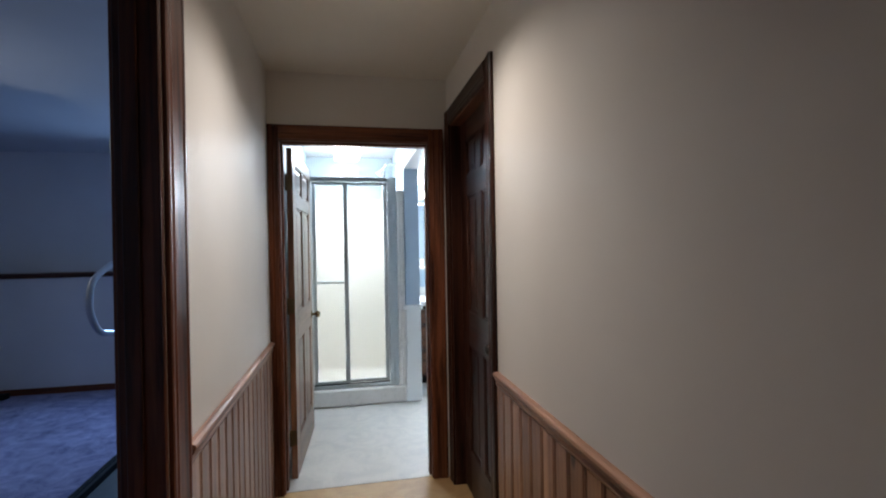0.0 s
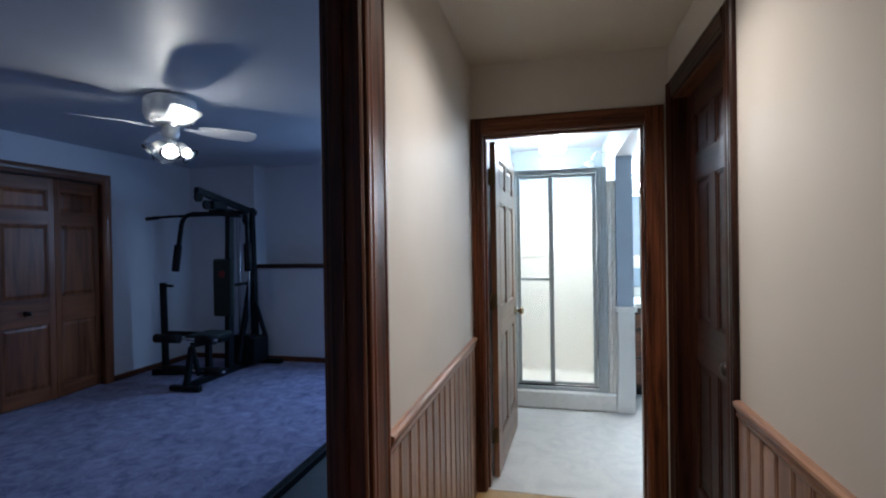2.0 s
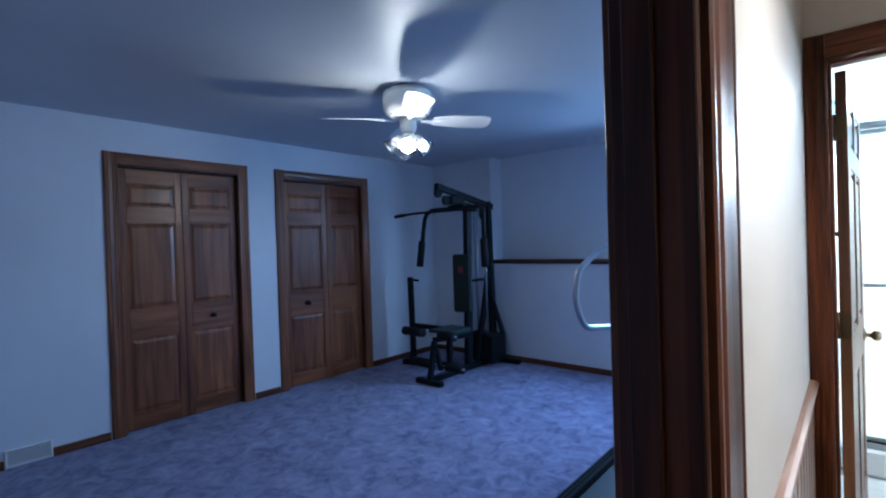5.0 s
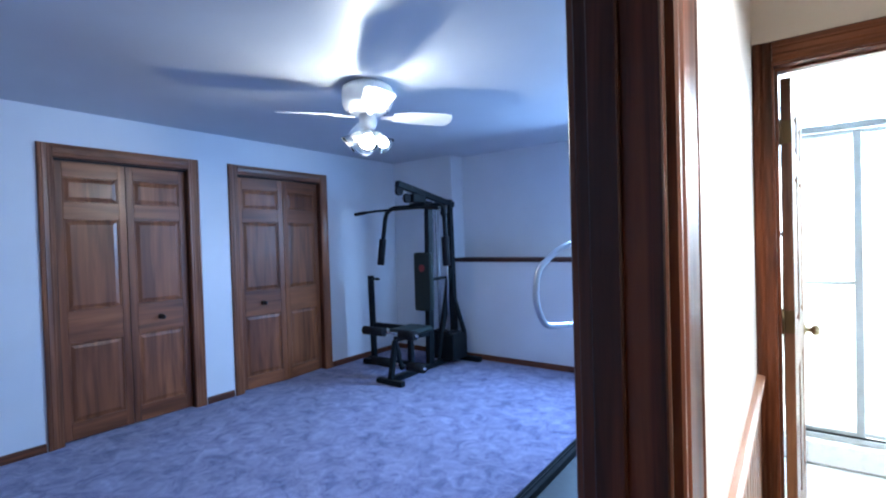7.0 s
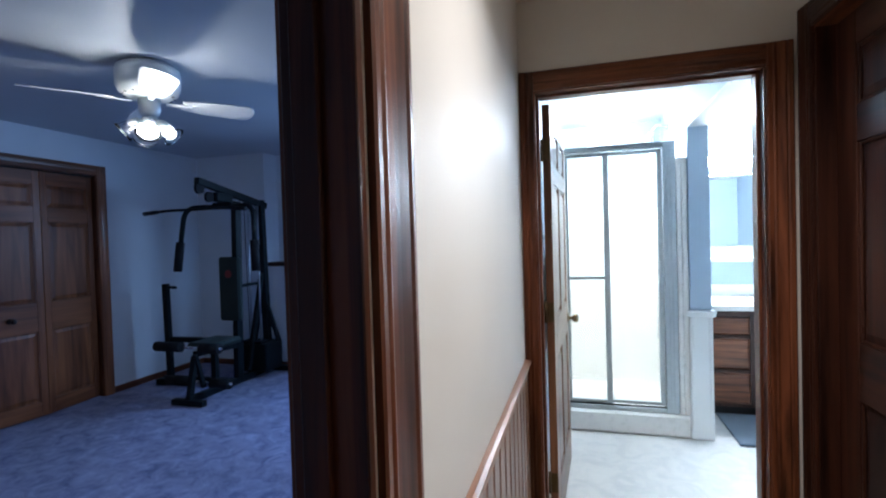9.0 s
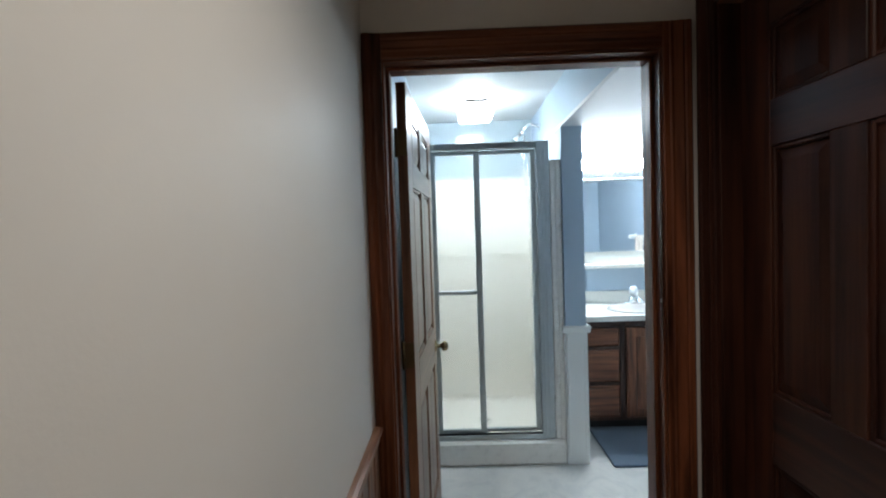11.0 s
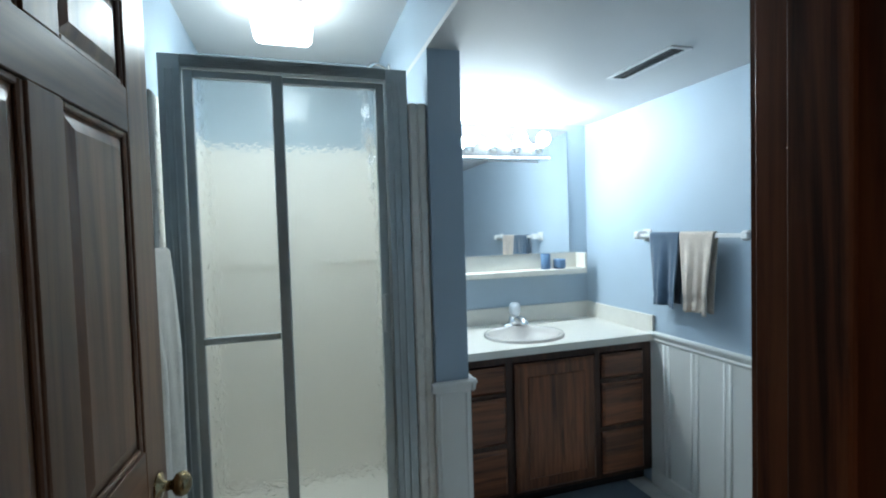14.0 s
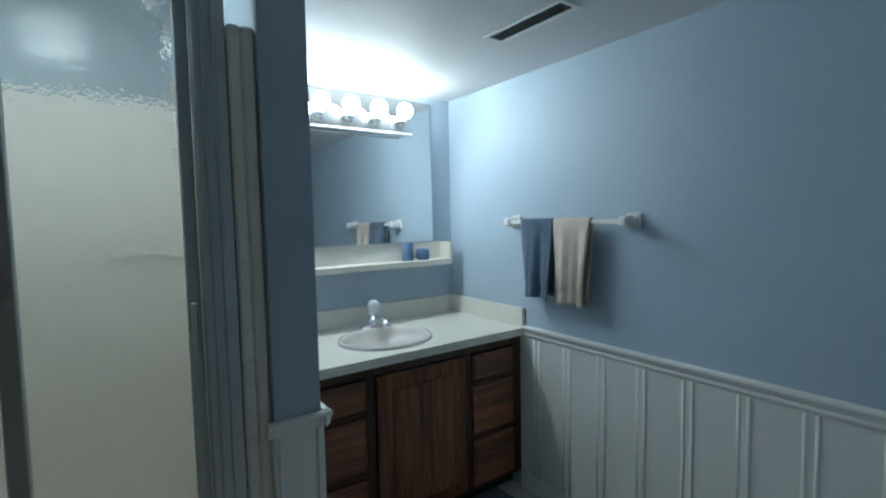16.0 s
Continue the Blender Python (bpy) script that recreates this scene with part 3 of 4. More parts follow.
SIX = ((0.22, 0.82), (1.00, 1.655), (1.745, 1.92))
HINGE_ANGLE = 87.1
d1 = tagged(new("door_1"), "brown stained six-panel bathroom door standing open", "door", "", "structure")
d1.matrix_basis = pose(-0.082, 2.970, 0.010, 0, 0, HINGE_ANGLE)
leaf = panel_leaf("leaf", d1, 0.832, 2.010, 0.035, 2, SIX, M_BATH_DOOR, M_BATH_DOOR_X)
knob("door_knob", d1, pose(0.770, -0.0175, 0.895, 90, 0, 0), M_BRASS)
knob("door_knob", d1, pose(0.770, 0.0175, 0.895, -90, 0, 0), M_BRASS)
for z in (0.25, 1.05, 1.80):
    bm = bmesh.new()
    lathe(bm, [(0.0, -0.05), (0.007, -0.05), (0.007, 0.05), (0.0, 0.05)], 10, pose(-0.004, 0.020, z))
    box(bm, -0.003, -0.001, -0.017, 0.017, z - 0.045, z + 0.045)
    part("hinge", bm, M_HINGE, d1, "dark brass butt hinge")
d2 = tagged(new("door_2"), "dark stained six-panel side door, closed in its frame", "door", "", "structure")
d2.matrix_basis = pose(XR + 0.075, RD_Y0 + 0.003, 0.008, 0, 0, 90)
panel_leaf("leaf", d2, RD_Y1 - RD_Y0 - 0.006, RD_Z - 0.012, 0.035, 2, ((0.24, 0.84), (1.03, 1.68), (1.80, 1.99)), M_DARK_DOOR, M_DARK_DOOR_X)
knob("door_knob", d2, pose(0.07, 0.0175, 0.93, -90, 0, 0), M_DARK_BRONZE)
setting("wall_behind_side_door", one(XR + 0.20, XR + 0.22, RD_Y0 - 0.1, RD_Y1 + 0.1, 0, T), M_HALL, "plain wall behind the closed side door", "wall")

BI = ((0.125, 0.720), (0.965, 1.650), (1.780, 1.970))
for k, (c0, c1) in enumerate(CLOSETS):
    w = (c1 - c0 - 0.036 - 0.010) / 2
    fold = (0.4, 6.0)[k]
    dz = tagged(new("door_%d" % (k + 3)), ("brown stained panelled bifold closet doors, closed", "brown stained panelled bifold closet doors, slightly folded open")[k], "closet door", "bedroom closets", "structure")
    dz.matrix_basis = pose(BED_X0 - 0.055, c0 + 0.020, 0.012)
    ca, sa = math.cos(radians(fold)), math.sin(radians(fold))
    panel_leaf("leaf", dz, w, 2.085, 0.032, 1, BI, M_DOOR, M_DOOR_X, pose(0, 0, 0, 0, 0, 90 - fold))
    panel_leaf("leaf", dz, w, 2.085, 0.032, 1, BI, M_DOOR, M_DOOR_X, pose(w * sa, w * ca + 0.003, 0, 0, 0, 90 + fold))
    pos = (w * 1.50, w * 0.48)[k]
    knob("door_knob", dz, pose(0.016 + (0.0, w * 0.50 * sa)[k], pos, 0.838, 0, 90, 0), M_DARK_BRONZE, 0.020)
    part("track", one(-0.02, 0.02, 0, c1 - c0 - 0.040, 2.088, 2.099), M_DARK, dz)


# ---- wainscots and chair rails ----
def chair_rail(name, p0, p1, n, material, z, label):
    prof = [(0, 0), (0, 0.010), (0.012, 0.016), (0.022, 0.013), (0.034, 0.020), (0.046, 0.026), (0.054, 0.024), (0.058, 0.014), (0.058, 0)]
    return setting(name, sweep(bmesh.new(), prof, (p0[0], p0[1], z - 0.058), (p1[0], p1[1], z - 0.058), (0, 0, 1), n), material, label, "chair rail")


CHAIR_Z = 0.882
chair_rail("trim_chair_rail_west", (XL, BR_Y1 + 0.145), (XL, YB - 0.001), (1, 0, 0), M_RAIL, CHAIR_Z, "stained wooden chair rail capping the hall wainscot")
chair_rail("trim_chair_rail_east", (XR, HALL_Y0), (XR, RD_Y0 - 0.097), (-1, 0, 0), M_RAIL, CHAIR_Z, "stained wooden chair rail capping the hall wainscot")


def plank_mesh(w, h, d):
    bm = bmesh.new()
    prof = [(0.001, 0), (0.001, d * 0.35), (0.006, d), (w - 0.018, d), (w - 0.014, d * 0.6), (w - 0.010, d), (w - 0.006, d), (w - 0.001, d * 0.35), (w - 0.001, 0)]
    sweep(bm, prof, (0, 0, 0), (0, 0, h), (1, 0, 0), (0, -1, 0))
    me = bpy.data.meshes.new("plank")
    bm.to_mesh(me)
    bm.free()
    me.materials.append(M_PLANK)
    return me


PW = 0.092
plank = plank_mesh(PW, CHAIR_Z - 0.060, 0.009)


def planking(name, x, y0, y1, face, label):
    back = setting(name, one(min(x, x + 0.001 * face), max(x, x + 0.001 * face), y0, y1, 0, CHAIR_Z - 0.06), M_DARK, label, "wainscot")
    n = int((y1 - y0) / PW)
    step = (y1 - y0) / n
    for k in range(n):
        ob = new("plank", plank)
        ob.parent = back
        if face > 0:
            ob.matrix_basis = pose(x + 0.001, y0 + k * step, 0, 0, 0, 90) @ Matrix.Diagonal((step / PW, 1, 1, 1))
        else:
            ob.matrix_basis = pose(x - 0.001, y0 + (k + 1) * step, 0, 0, 0, -90) @ Matrix.Diagonal((step / PW, 1, 1, 1))


planking("wainscot_west", XL, BR_Y1 + 0.145, YB - 0.001, 1, "knotty pine plank wainscot, grooved and stained brown")
planking("wainscot_east", XR, HALL_Y0, RD_Y0 - 0.097, -1, "knotty pine plank wainscot, grooved and stained brown")

# bath wainscot: white boards with double beads
BW_Z = 0.852
bw = setting("wainscot_bath", one(BATH_X1 - 0.008, BATH_X1, YB2, 4.735, 0.09, BW_Z - 0.01), M_BATH_WHITE, "white painted bead-and-board wainscot on the bathroom wall", "wainscot")
for k in range(9):
    y = 4.614 - 0.1885 * k
    bm = bmesh.new()
    for dy in (-0.016, 0.016):
        tube(bm, [(BATH_X1 - 0.008, y + dy, 0.09), (BATH_X1 - 0.008, y + dy, BW_Z - 0.05)], 0.007, 8)
    box(bm, BATH_X1 - 0.011, BATH_X1 - 0.008, y - 0.010, y + 0.010, 0.09, BW_Z - 0.05)
    part("bead", bm, M_BATH_WHITE, bw)
chair_rail("trim_chair_rail_bath", (BATH_X1, YB2), (BATH_X1, 4.728), (-1, 0, 0), M_BATH_WHITE, BW_Z + 0.012, "white painted moulded chair rail")
# white boxed end of the partition, with its cap
pc = setting("wainscot_partition", one(0.762, 0.903, 4.262, 4.62, 0, 0.845, bevel=0.002), M_BATH_WHITE, "white panelled lower end of the partition with a moulded cap", "wainscot")
prof_cap = [(0, 0), (0, 0.004), (0.014, 0.010), (0.026, 0.014), (0.030, 0.020), (0.040, 0.020), (0.044, 0.014), (0.044, 0)]
part("cap", sweep(bmesh.new(), prof_cap, (0.745, 4.262, 0.838), (0.920, 4.262, 0.838), (0, 0, 1), (0, -1, 0)), M_BATH_WHITE, pc)
part("cap", sweep(bmesh.new(), prof_cap, (0.903, 4.243, 0.838), (0.903, 4.60, 0.838), (0, 0, 1), (1, 0, 0)), M_BATH_WHITE, pc)
part("bead", one(0.772, 0.784, 4.257, 4.262, 0.06, 0.83, bevel=0.002), M_BATH_WHITE, pc)
part("bead", one(0.880, 0.892, 4.257, 4.262, 0.06, 0.83, bevel=0.002), M_BATH_WHITE, pc)

setting("wall_shower_upper", one(BATH_X0, 0.768, BATH_Y1 - 0.003, BATH_Y1, 1.9, BATH_C), M_SHOWER_WALL, "glossy pale wall above the shower panels", "wall")

# ---- hall: recessed downlight ----
dl = thing("recessed_downlight", "round white recessed ceiling downlight, lit", "ceiling light", 0.36, 1.70, HALL_C)
part("trim_ring", lathe(bmesh.new(), [(0.070, 0.0), (0.092, 0.0), (0.094, -0.004), (0.090, -0.008), (0.072, -0.006), (0.070, 0.0)], 32), M_WHITE, dl)

# ---- shower ----
SF = 4.32
sb = thing("shower_stall", "cream fibreglass shower stall with a low kerb", "shower", 0.0, SF, 0.0)
bm = bmesh.new()
box(bm, BATH_X0, 0.762, -0.055, 0.05, 0.0, 0.150, 0.012)
box(bm, BATH_X0, 0.762, 0.05, BATH_Y1 - SF - 0.001, 0.0, 0.07, 0.004)
part("base", bm, M_SURROUND, sb)
part("drain", lathe(bmesh.new(), [(0.0, 0.071), (0.04, 0.071), (0.045, 0.073), (0.03, 0.075), (0.0, 0.075)], 20, pose(0.28, 0.5, 0)), M_CHROME, sb)
bm = bmesh.new()
box(bm, BATH_X0 + 0.001, 0.766, BATH_Y1 - SF - 0.030, BATH_Y1 - SF - 0.002, 0.07, 1.925, 0.006)
part("back_panel", bm, M_SURROUND, sb)
part("side_panel", one(BATH_X0 + 0.001, BATH_X0 + 0.030, -0.03, BATH_Y1 - SF - 0.030, 0.07, 1.925, bevel=0.006), M_SURROUND, sb)
part("side_panel", one(0.732, 0.766, -0.03, BATH_Y1 - SF - 0.030, 0.07, 1.925, bevel=0.006), M_SURROUND, sb)
part("front_flange", one(0.700, 0.731, -0.03, 0.035, 0.15, 1.925, bevel=0.006), M_SURROUND, sb)
for x0, x1 in ((BATH_X0 + 0.03, 0.17), (0.42, 0.73)):
    part("soap_ledge", one(x0, x1, BATH_Y1 - SF - 0.048, BATH_Y1 - SF - 0.030, 1.284, 1.300, bevel=0.006), M_SURROUND, sb)

sd = thing("shower_door", "aluminium-framed sliding shower door with rippled glass", "shower door", 0.0, SF, 0.150)
FX0, FX1, FT = -0.118, 0.698, 1.895
for x0, x1 in ((FX0, -0.052), (0.618, FX1)):
    bm = bmesh.new()
    box(bm, x0, x1, -0.020, 0.030, 0.0, FT, 0.003)
    for q in (0.30, 0.62):
        xx = x0 + (x1 - x0) * q
        box(bm, xx - 0.004, xx + 0.004, -0.026, -0.020, 0.03, FT - 0.05, 0.002)
    part("frame_post", bm, M_ALU, sd)
hd = bmesh.new()
box(hd, -0.052, 0.618, -0.020, 0.030, FT - 0.042, FT, 0.003)
header = part("header", hd, M_ALU, sd, "ribbed aluminium header rail")
bm = bmesh.new()
for k in range(6):
    box(bm, -0.052, 0.618, -0.027, -0.0195, FT - 0.041 + k * 0.0070, FT - 0.0372 + k * 0.0070, 0.0012)
part("rib", bm, M_ALU, header)
part("track", one(-0.052, 0.618, -0.020, 0.030, 0.0, 0.035, bevel=0.004), M_ALU, sd)
part("track_gap", one(-0.050, 0.616, -0.0225, -0.0205, 0.037, 0.050), M_DARK, sd)


def sash(x0, x1, y, w, post_l, post_r):
    s = part("sash", one(x0, x0 + post_l, y - 0.010, y + 0.010, 0.045, FT - 0.046, bevel=0.003), M_ALU, sd)
    part("stile", one(x1 - post_r, x1, y - 0.010, y + 0.010, 0.045, FT - 0.046, bevel=0.003), M_ALU, s)
    part("rail", one(x0 + post_l, x1 - post_r, y - 0.010, y + 0.010, 0.045, 0.045 + w, bevel=0.003), M_ALU, s)
    part("rail", one(x0 + post_l, x1 - post_r, y - 0.010, y + 0.010, FT - 0.046 - w, FT - 0.046, bevel=0.003), M_ALU, s)
    g = part("pane", one(x0 + post_l - 0.004, x1 - post_r + 0.004, y - 0.0025, y + 0.0025, 0.045 + w - 0.004, FT - 0.046 - w + 0.004), M_SHOWER_GLASS, s, "rippled obscure glass")
    g.visible_shadow = False
    return s


s1 = sash(-0.048, 0.262, -0.002, 0.026, 0.030, 0.038)
s2 = sash(0.240, 0.615, 0.018, 0.024, 0.022, 0.032)
part("towel_rail", one(-0.018, 0.224, -0.038, -0.024, 0.943, 0.968, bevel=0.004), M_ALU, sd)
part("pull_handle", one(0.588, 0.604, -0.016, 0.010, 0.925, 1.070, bevel=0.004), M_ALU, sd)
sh = thing("hand_shower", "chrome hand shower hanging from a bent wall arm", "hand shower", 0.726, 4.95, 2.27)
part("arm", tube(bmesh.new(), rounded([(0.040, 0, -0.004), (0.0, 0, 0.014), (-0.045, 0, 0.025), (-0.085, 0, -0.03)], 0.03), 0.010), M_CHROME, sh)
part("flange", lathe(bmesh.new(), [(0.0, 0.0), (0.028, 0.0), (0.022, 0.008), (0.010, 0.010)], 20, pose(0.040, 0, -0.004, 0, -90, 0)), M_CHROME, sh)
part("holder", lathe(bmesh.new(), [(0.0, 0.0), (0.020, 0.0), (0.022, -0.035), (0.0, -0.036)], 18, pose(-0.087, 0, -0.025)), M_CHROME, sh)
part("head", lathe(bmesh.new(), [(0.0, 0.0), (0.020, 0.0), (0.030, -0.03), (0.046, -0.062), (0.046, -0.076), (0.0, -0.078)], 24, pose(-0.095, 0, -0.055, 0, 35, 0)), M_CHROME, sh)
part("handle", tube(bmesh.new(), [(-0.088, 0, -0.06), (-0.082, 0, -0.28), (-0.074, 0, -0.42)], 0.018), M_CHROME, sh)
part("hose", tube(bmesh.new(), rounded([(-0.074, 0, -0.42), (-0.066, 0, -0.56), (-0.066, 0.02, -0.68), (-0.052, 0.06, -0.46), (-0.045, 0.05, -0.20)], 0.08), 0.008, 10), M_CHROME, sh)

bl = thing("ceiling_fan_light", "square white bathroom ceiling light with glowing diffuser", "ceiling light", 0.266, 4.66, BATH_C)
part("housing", one(-0.124, 0.124, -0.120, 0.120, -0.006, 0.0, bevel=0.002), M_WHITE, bl)
part("grille", one(-0.085, 0.085, -0.134, -0.114, -0.046, -0.028, bevel=0.003), M_DARK_BRONZE, bl)
part("diffuser", one(-0.118, 0.118, -0.115, 0.115, -0.140, -0.006, bevel=0.02), M_BATH_LAMP, bl, "glowing white diffuser")

# ---- vanity ----
VX0, VX1, VF = 0.900, 2.148, 4.730
va = thing("vanity_cabinet", "dark-stained oak bathroom vanity with six drawers and one door", "vanity cabinet", 0, 0, 0)
bm = bmesh.new()
box(bm, VX0, VX1, VF + 0.018, BATH_Y1 - 0.002, 0.10, 0.740)
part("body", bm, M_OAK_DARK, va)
part("toe_kick", one(VX0, VX1, VF + 0.075, VF + 0.09, 0.0, 0.10), M_DARK, va)
ff = bmesh.new()
for x0, x1 in ((VX0, VX0 + 0.04), (1.262, 1.300), (1.778, 1.812), (2.085, VX1)):
    box(ff, x0, x1, VF, VF + 0.018, 0.085, 0.812, 0.001)
for x0, x1 in ((VX0 + 0.04, 1.262), (1.300, 1.778), (1.812, 2.085)):
    box(ff, x0, x1, VF, VF + 0.018, 0.77, 0.812, 0.001)
    box(ff, x0, x1, VF, VF + 0.018, 0.085, 0.11, 0.001)
for x0, x1 in ((VX0 + 0.04, 1.262), (1.812, 2.085)):
    for z in (0.595, 0.335):
        box(ff, x0, x1, VF, VF + 0.018, z, z + 0.030, 0.001)
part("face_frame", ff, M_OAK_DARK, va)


def front(name, x0, x1, z0, z1, material):
    """An overlay front with a chamfered lip."""
    q = bmesh.new()
    d, c = 0.019, 0.014
    a = [(x0, VF, z0), (x1, VF, z0), (x1, VF, z1), (x0, VF, z1)]
    b = [(x, VF - d * 0.5, z) for x, _, z in a]
    e = [(x0 + c, VF - d, z0 + c), (x1 - c, VF - d, z0 + c), (x1 - c, VF - d, z1 - c), (x0 + c, VF - d, z1 - c)]
    rings = [[q.verts.new(v) for v in r] for r in (a, b, e)]
    for r0, r1 in zip(rings, rings[1:]):
        for k in range(4):
            q.faces.new((r0[k], r0[(k + 1) % 4], r1[(k + 1) % 4], r1[k]))
    q.faces.new(rings[2])
    bmesh.ops.recalc_face_normals(q, faces=q.faces)
    return part(name, q, material, va)


for x0, x1 in ((0.950, 1.255), (1.818, 2.080)):
    front("drawer", x0, x1, 0.632, 0.762, M_OAK_X)
    front("drawer", x0, x1, 0.372, 0.604, M_OAK_X)
    front("drawer", x0, x1, 0.112, 0.342, M_OAK_X)
vd = front("door", 1.306, 1.772, 0.105, 0.765, M_OAK)
p = bmesh.new()
box(p, 1.372, 1.706, VF - 0.024, VF - 0.019, 0.172, 0.698, 0.004)
part("panel", p, M_OAK, vd)

CT, CF = 0.852, 4.700
# worktop with an oval hole for the basin
ct = thing("vanity_worktop", "cream laminate worktop with raised splashbacks", "worktop", 0, 0, 0)
SXC, SYC, SA, SB = 1.480, 4.955, 0.218, 0.188
bm = bmesh.new()
N = 48
rx0, rx1, ry0, ry1 = VX0, VX1 - 0.018, CF, BATH_Y1 - 0.020


def edge_point(px, py):
    dx, dy = px - SXC, py - SYC
    s = min(((rx1 if dx > 0 else rx0) - SXC) / dx if abs(dx) > 1e-9 else 1e9, ((ry1 if dy > 0 else ry0) - SYC) / dy if abs(dy) > 1e-9 else 1e9)
    return SXC + dx * s, SYC + dy * s


corner_angles = [math.atan2(cy - SYC, cx - SXC) % (2 * math.pi) for cx in (rx0, rx1) for cy in (ry0, ry1)]
# angles round the basin that also meet the corners of the worktop
angs = sorted([2 * math.pi * k / N for k in range(N)] + corner_angles)
for z0, z1 in ((CT - 0.038, CT),):
    tops_i = [bm.verts.new((SXC + SA * 0.97 * math.cos(a), SYC + SB * 0.97 * math.sin(a), z1)) for a in angs]
    tops_o = [bm.verts.new((*edge_point(SXC + math.cos(a), SYC + math.sin(a)), z1)) for a in angs]
    bot_o = [bm.verts.new((v.co.x, v.co.y, z0)) for v in tops_o]
    bot_i = [bm.verts.new((v.co.x, v.co.y, z0)) for v in tops_i]
    for k in range(len(angs)):
        j = (k + 1) % len(angs)
        bm.faces.new((tops_i[k], tops_o[k], tops_o[j], tops_i[j]))
        bm.faces.new((tops_o[k], bot_o[k], bot_o[j], tops_o[j]))
        bm.faces.new((tops_i[k], tops_i[j], bot_i[j], bot_i[k]))
        bm.faces.new((bot_i[k], bot_i[j], bot_o[j], bot_o[k]))
bmesh.ops.remove_doubles(bm, verts=bm.verts, dist=1e-5)
bmesh.ops.recalc_face_normals(bm, faces=bm.faces)
part("top", bm, M_COUNTER, ct)
part("splashback", one(VX0, VX1 - 0.018, BATH_Y1 - 0.020, BATH_Y1 - 0.002, CT - 0.036, 0.952, bevel=0.003), M_COUNTER, ct)
part("side_splash", one(VX1 - 0.018, VX1, CF, BATH_Y1 - 0.002, CT - 0.036, 0.952, bevel=0.003), M_COUNTER, ct)

sk = thing("wash_basin", "oval glazed drop-in wash basin, pale beige", "basin", SXC, SYC, CT)
t = bmesh.new()
prof = [(1.0, 0.0), (1.0, 0.010), (0.985, 0.016), (0.93, 0.016), (0.885, 0.008), (0.86, -0.006), (0.78, -0.032), (0.60, -0.060), (0.30, -0.074), (0.09, -0.076)]
rings = [[t.verts.new((SA * 1.04 * r * math.cos(2 * math.pi * k / 48), SB * 1.06 * r * math.sin(2 * math.pi * k / 48), z)) for k in range(48)] for r, z in prof]
for a, b in zip(rings, rings[1:]):
    for k in range(48):
        t.faces.new((a[k], a[(k + 1) % 48], b[(k + 1) % 48], b[k])).smooth = True
part("bowl", t, M_SINK, sk)
part("drain", lathe(bmesh.new(), [(0.0, -0.072), (0.022, -0.072), (0.026, -0.075), (0.026, -0.078), (0.0, -0.078)], 20), M_CHROME, sk)

fa = thing("basin_tap", "chrome single-lever basin tap with an acrylic knob", "tap", 1.535, 5.180, CT)
part("base_plate", one(-0.082, 0.082, -0.032, 0.030, 0.0, 0.026, bevel=0.010), M_CHROME, fa)
part("body", lathe(bmesh.new(), [(0.0, 0.022), (0.046, 0.022), (0.040, 0.045), (0.031, 0.068), (0.0, 0.070)], 20), M_CHROME, fa)
part("spout", tube(bmesh.new(), rounded([(0, 0, 0.045), (0, -0.06, 0.062), (0, -0.125, 0.050), (0, -0.140, 0.028)], 0.03), 0.022), M_CHROME, fa)
part("knob", lathe(bmesh.new(), [(0.0, 0.068), (0.020, 0.072), (0.034, 0.088), (0.037, 0.115), (0.031, 0.138), (0.015, 0.150), (0.0, 0.152)], 10), M_ACRYLIC, fa, "faceted clear acrylic knob")

# the mirror leans back a little and stands off the wall at its far end
mi = thing("wall_mirror", "large frameless wall mirror above the vanity", "mirror", 0, 0, 0)
part("glass", one(-1.053, 0.0, -0.003, 0.003, 0.0, 0.802, bevel=0.002), M_MIRROR, mi, "", pose(2.008, BATH_Y1 - 0.012, 1.284, -0.4, 0, 1.4))

shf = thing("vanity_shelf", "cream laminate wall shelf with a raised back and end", "shelf", 0, 0, 0)
part("board", one(0.900, 2.070, BATH_Y1 - 0.120, BATH_Y1 - 0.001, 1.150, 1.185, bevel=0.003), M_COUNTER, shf)
part("back_rim", one(0.900, 2.055, BATH_Y1 - 0.016, BATH_Y1 - 0.001, 1.185, 1.282, bevel=0.002), M_COUNTER, shf)
part("end_rim", one(2.055, 2.070, BATH_Y1 - 0.120, BATH_Y1 - 0.001, 1.185, 1.282, bevel=0.002), M_COUNTER, shf)

c1 = thing("tumbler", "tall blue ceramic tumbler on the shelf", "tumbler", 1.800, BATH_Y1 - 0.065, 1.185)
part("cup", lathe(bmesh.new(), [(0.0, 0.0), (0.028, 0.0), (0.031, 0.004), (0.031, 0.096), (0.028, 0.099), (0.026, 0.096), (0.026, 0.01), (0.0, 0.008)], 24), M_BLUE_CUP, c1)
c2 = thing("soap_dish", "low blue ceramic pot with a band on the shelf", "pot", 1.900, BATH_Y1 - 0.065, 1.185)
part("cup", lathe(bmesh.new(), [(0.0, 0.0), (0.030, 0.0), (0.038, 0.008), (0.040, 0.03), (0.037, 0.058), (0.034, 0.062), (0.031, 0.058), (0.033, 0.01), (0.0, 0.008)], 24), M_BLUE_CUP, c2)

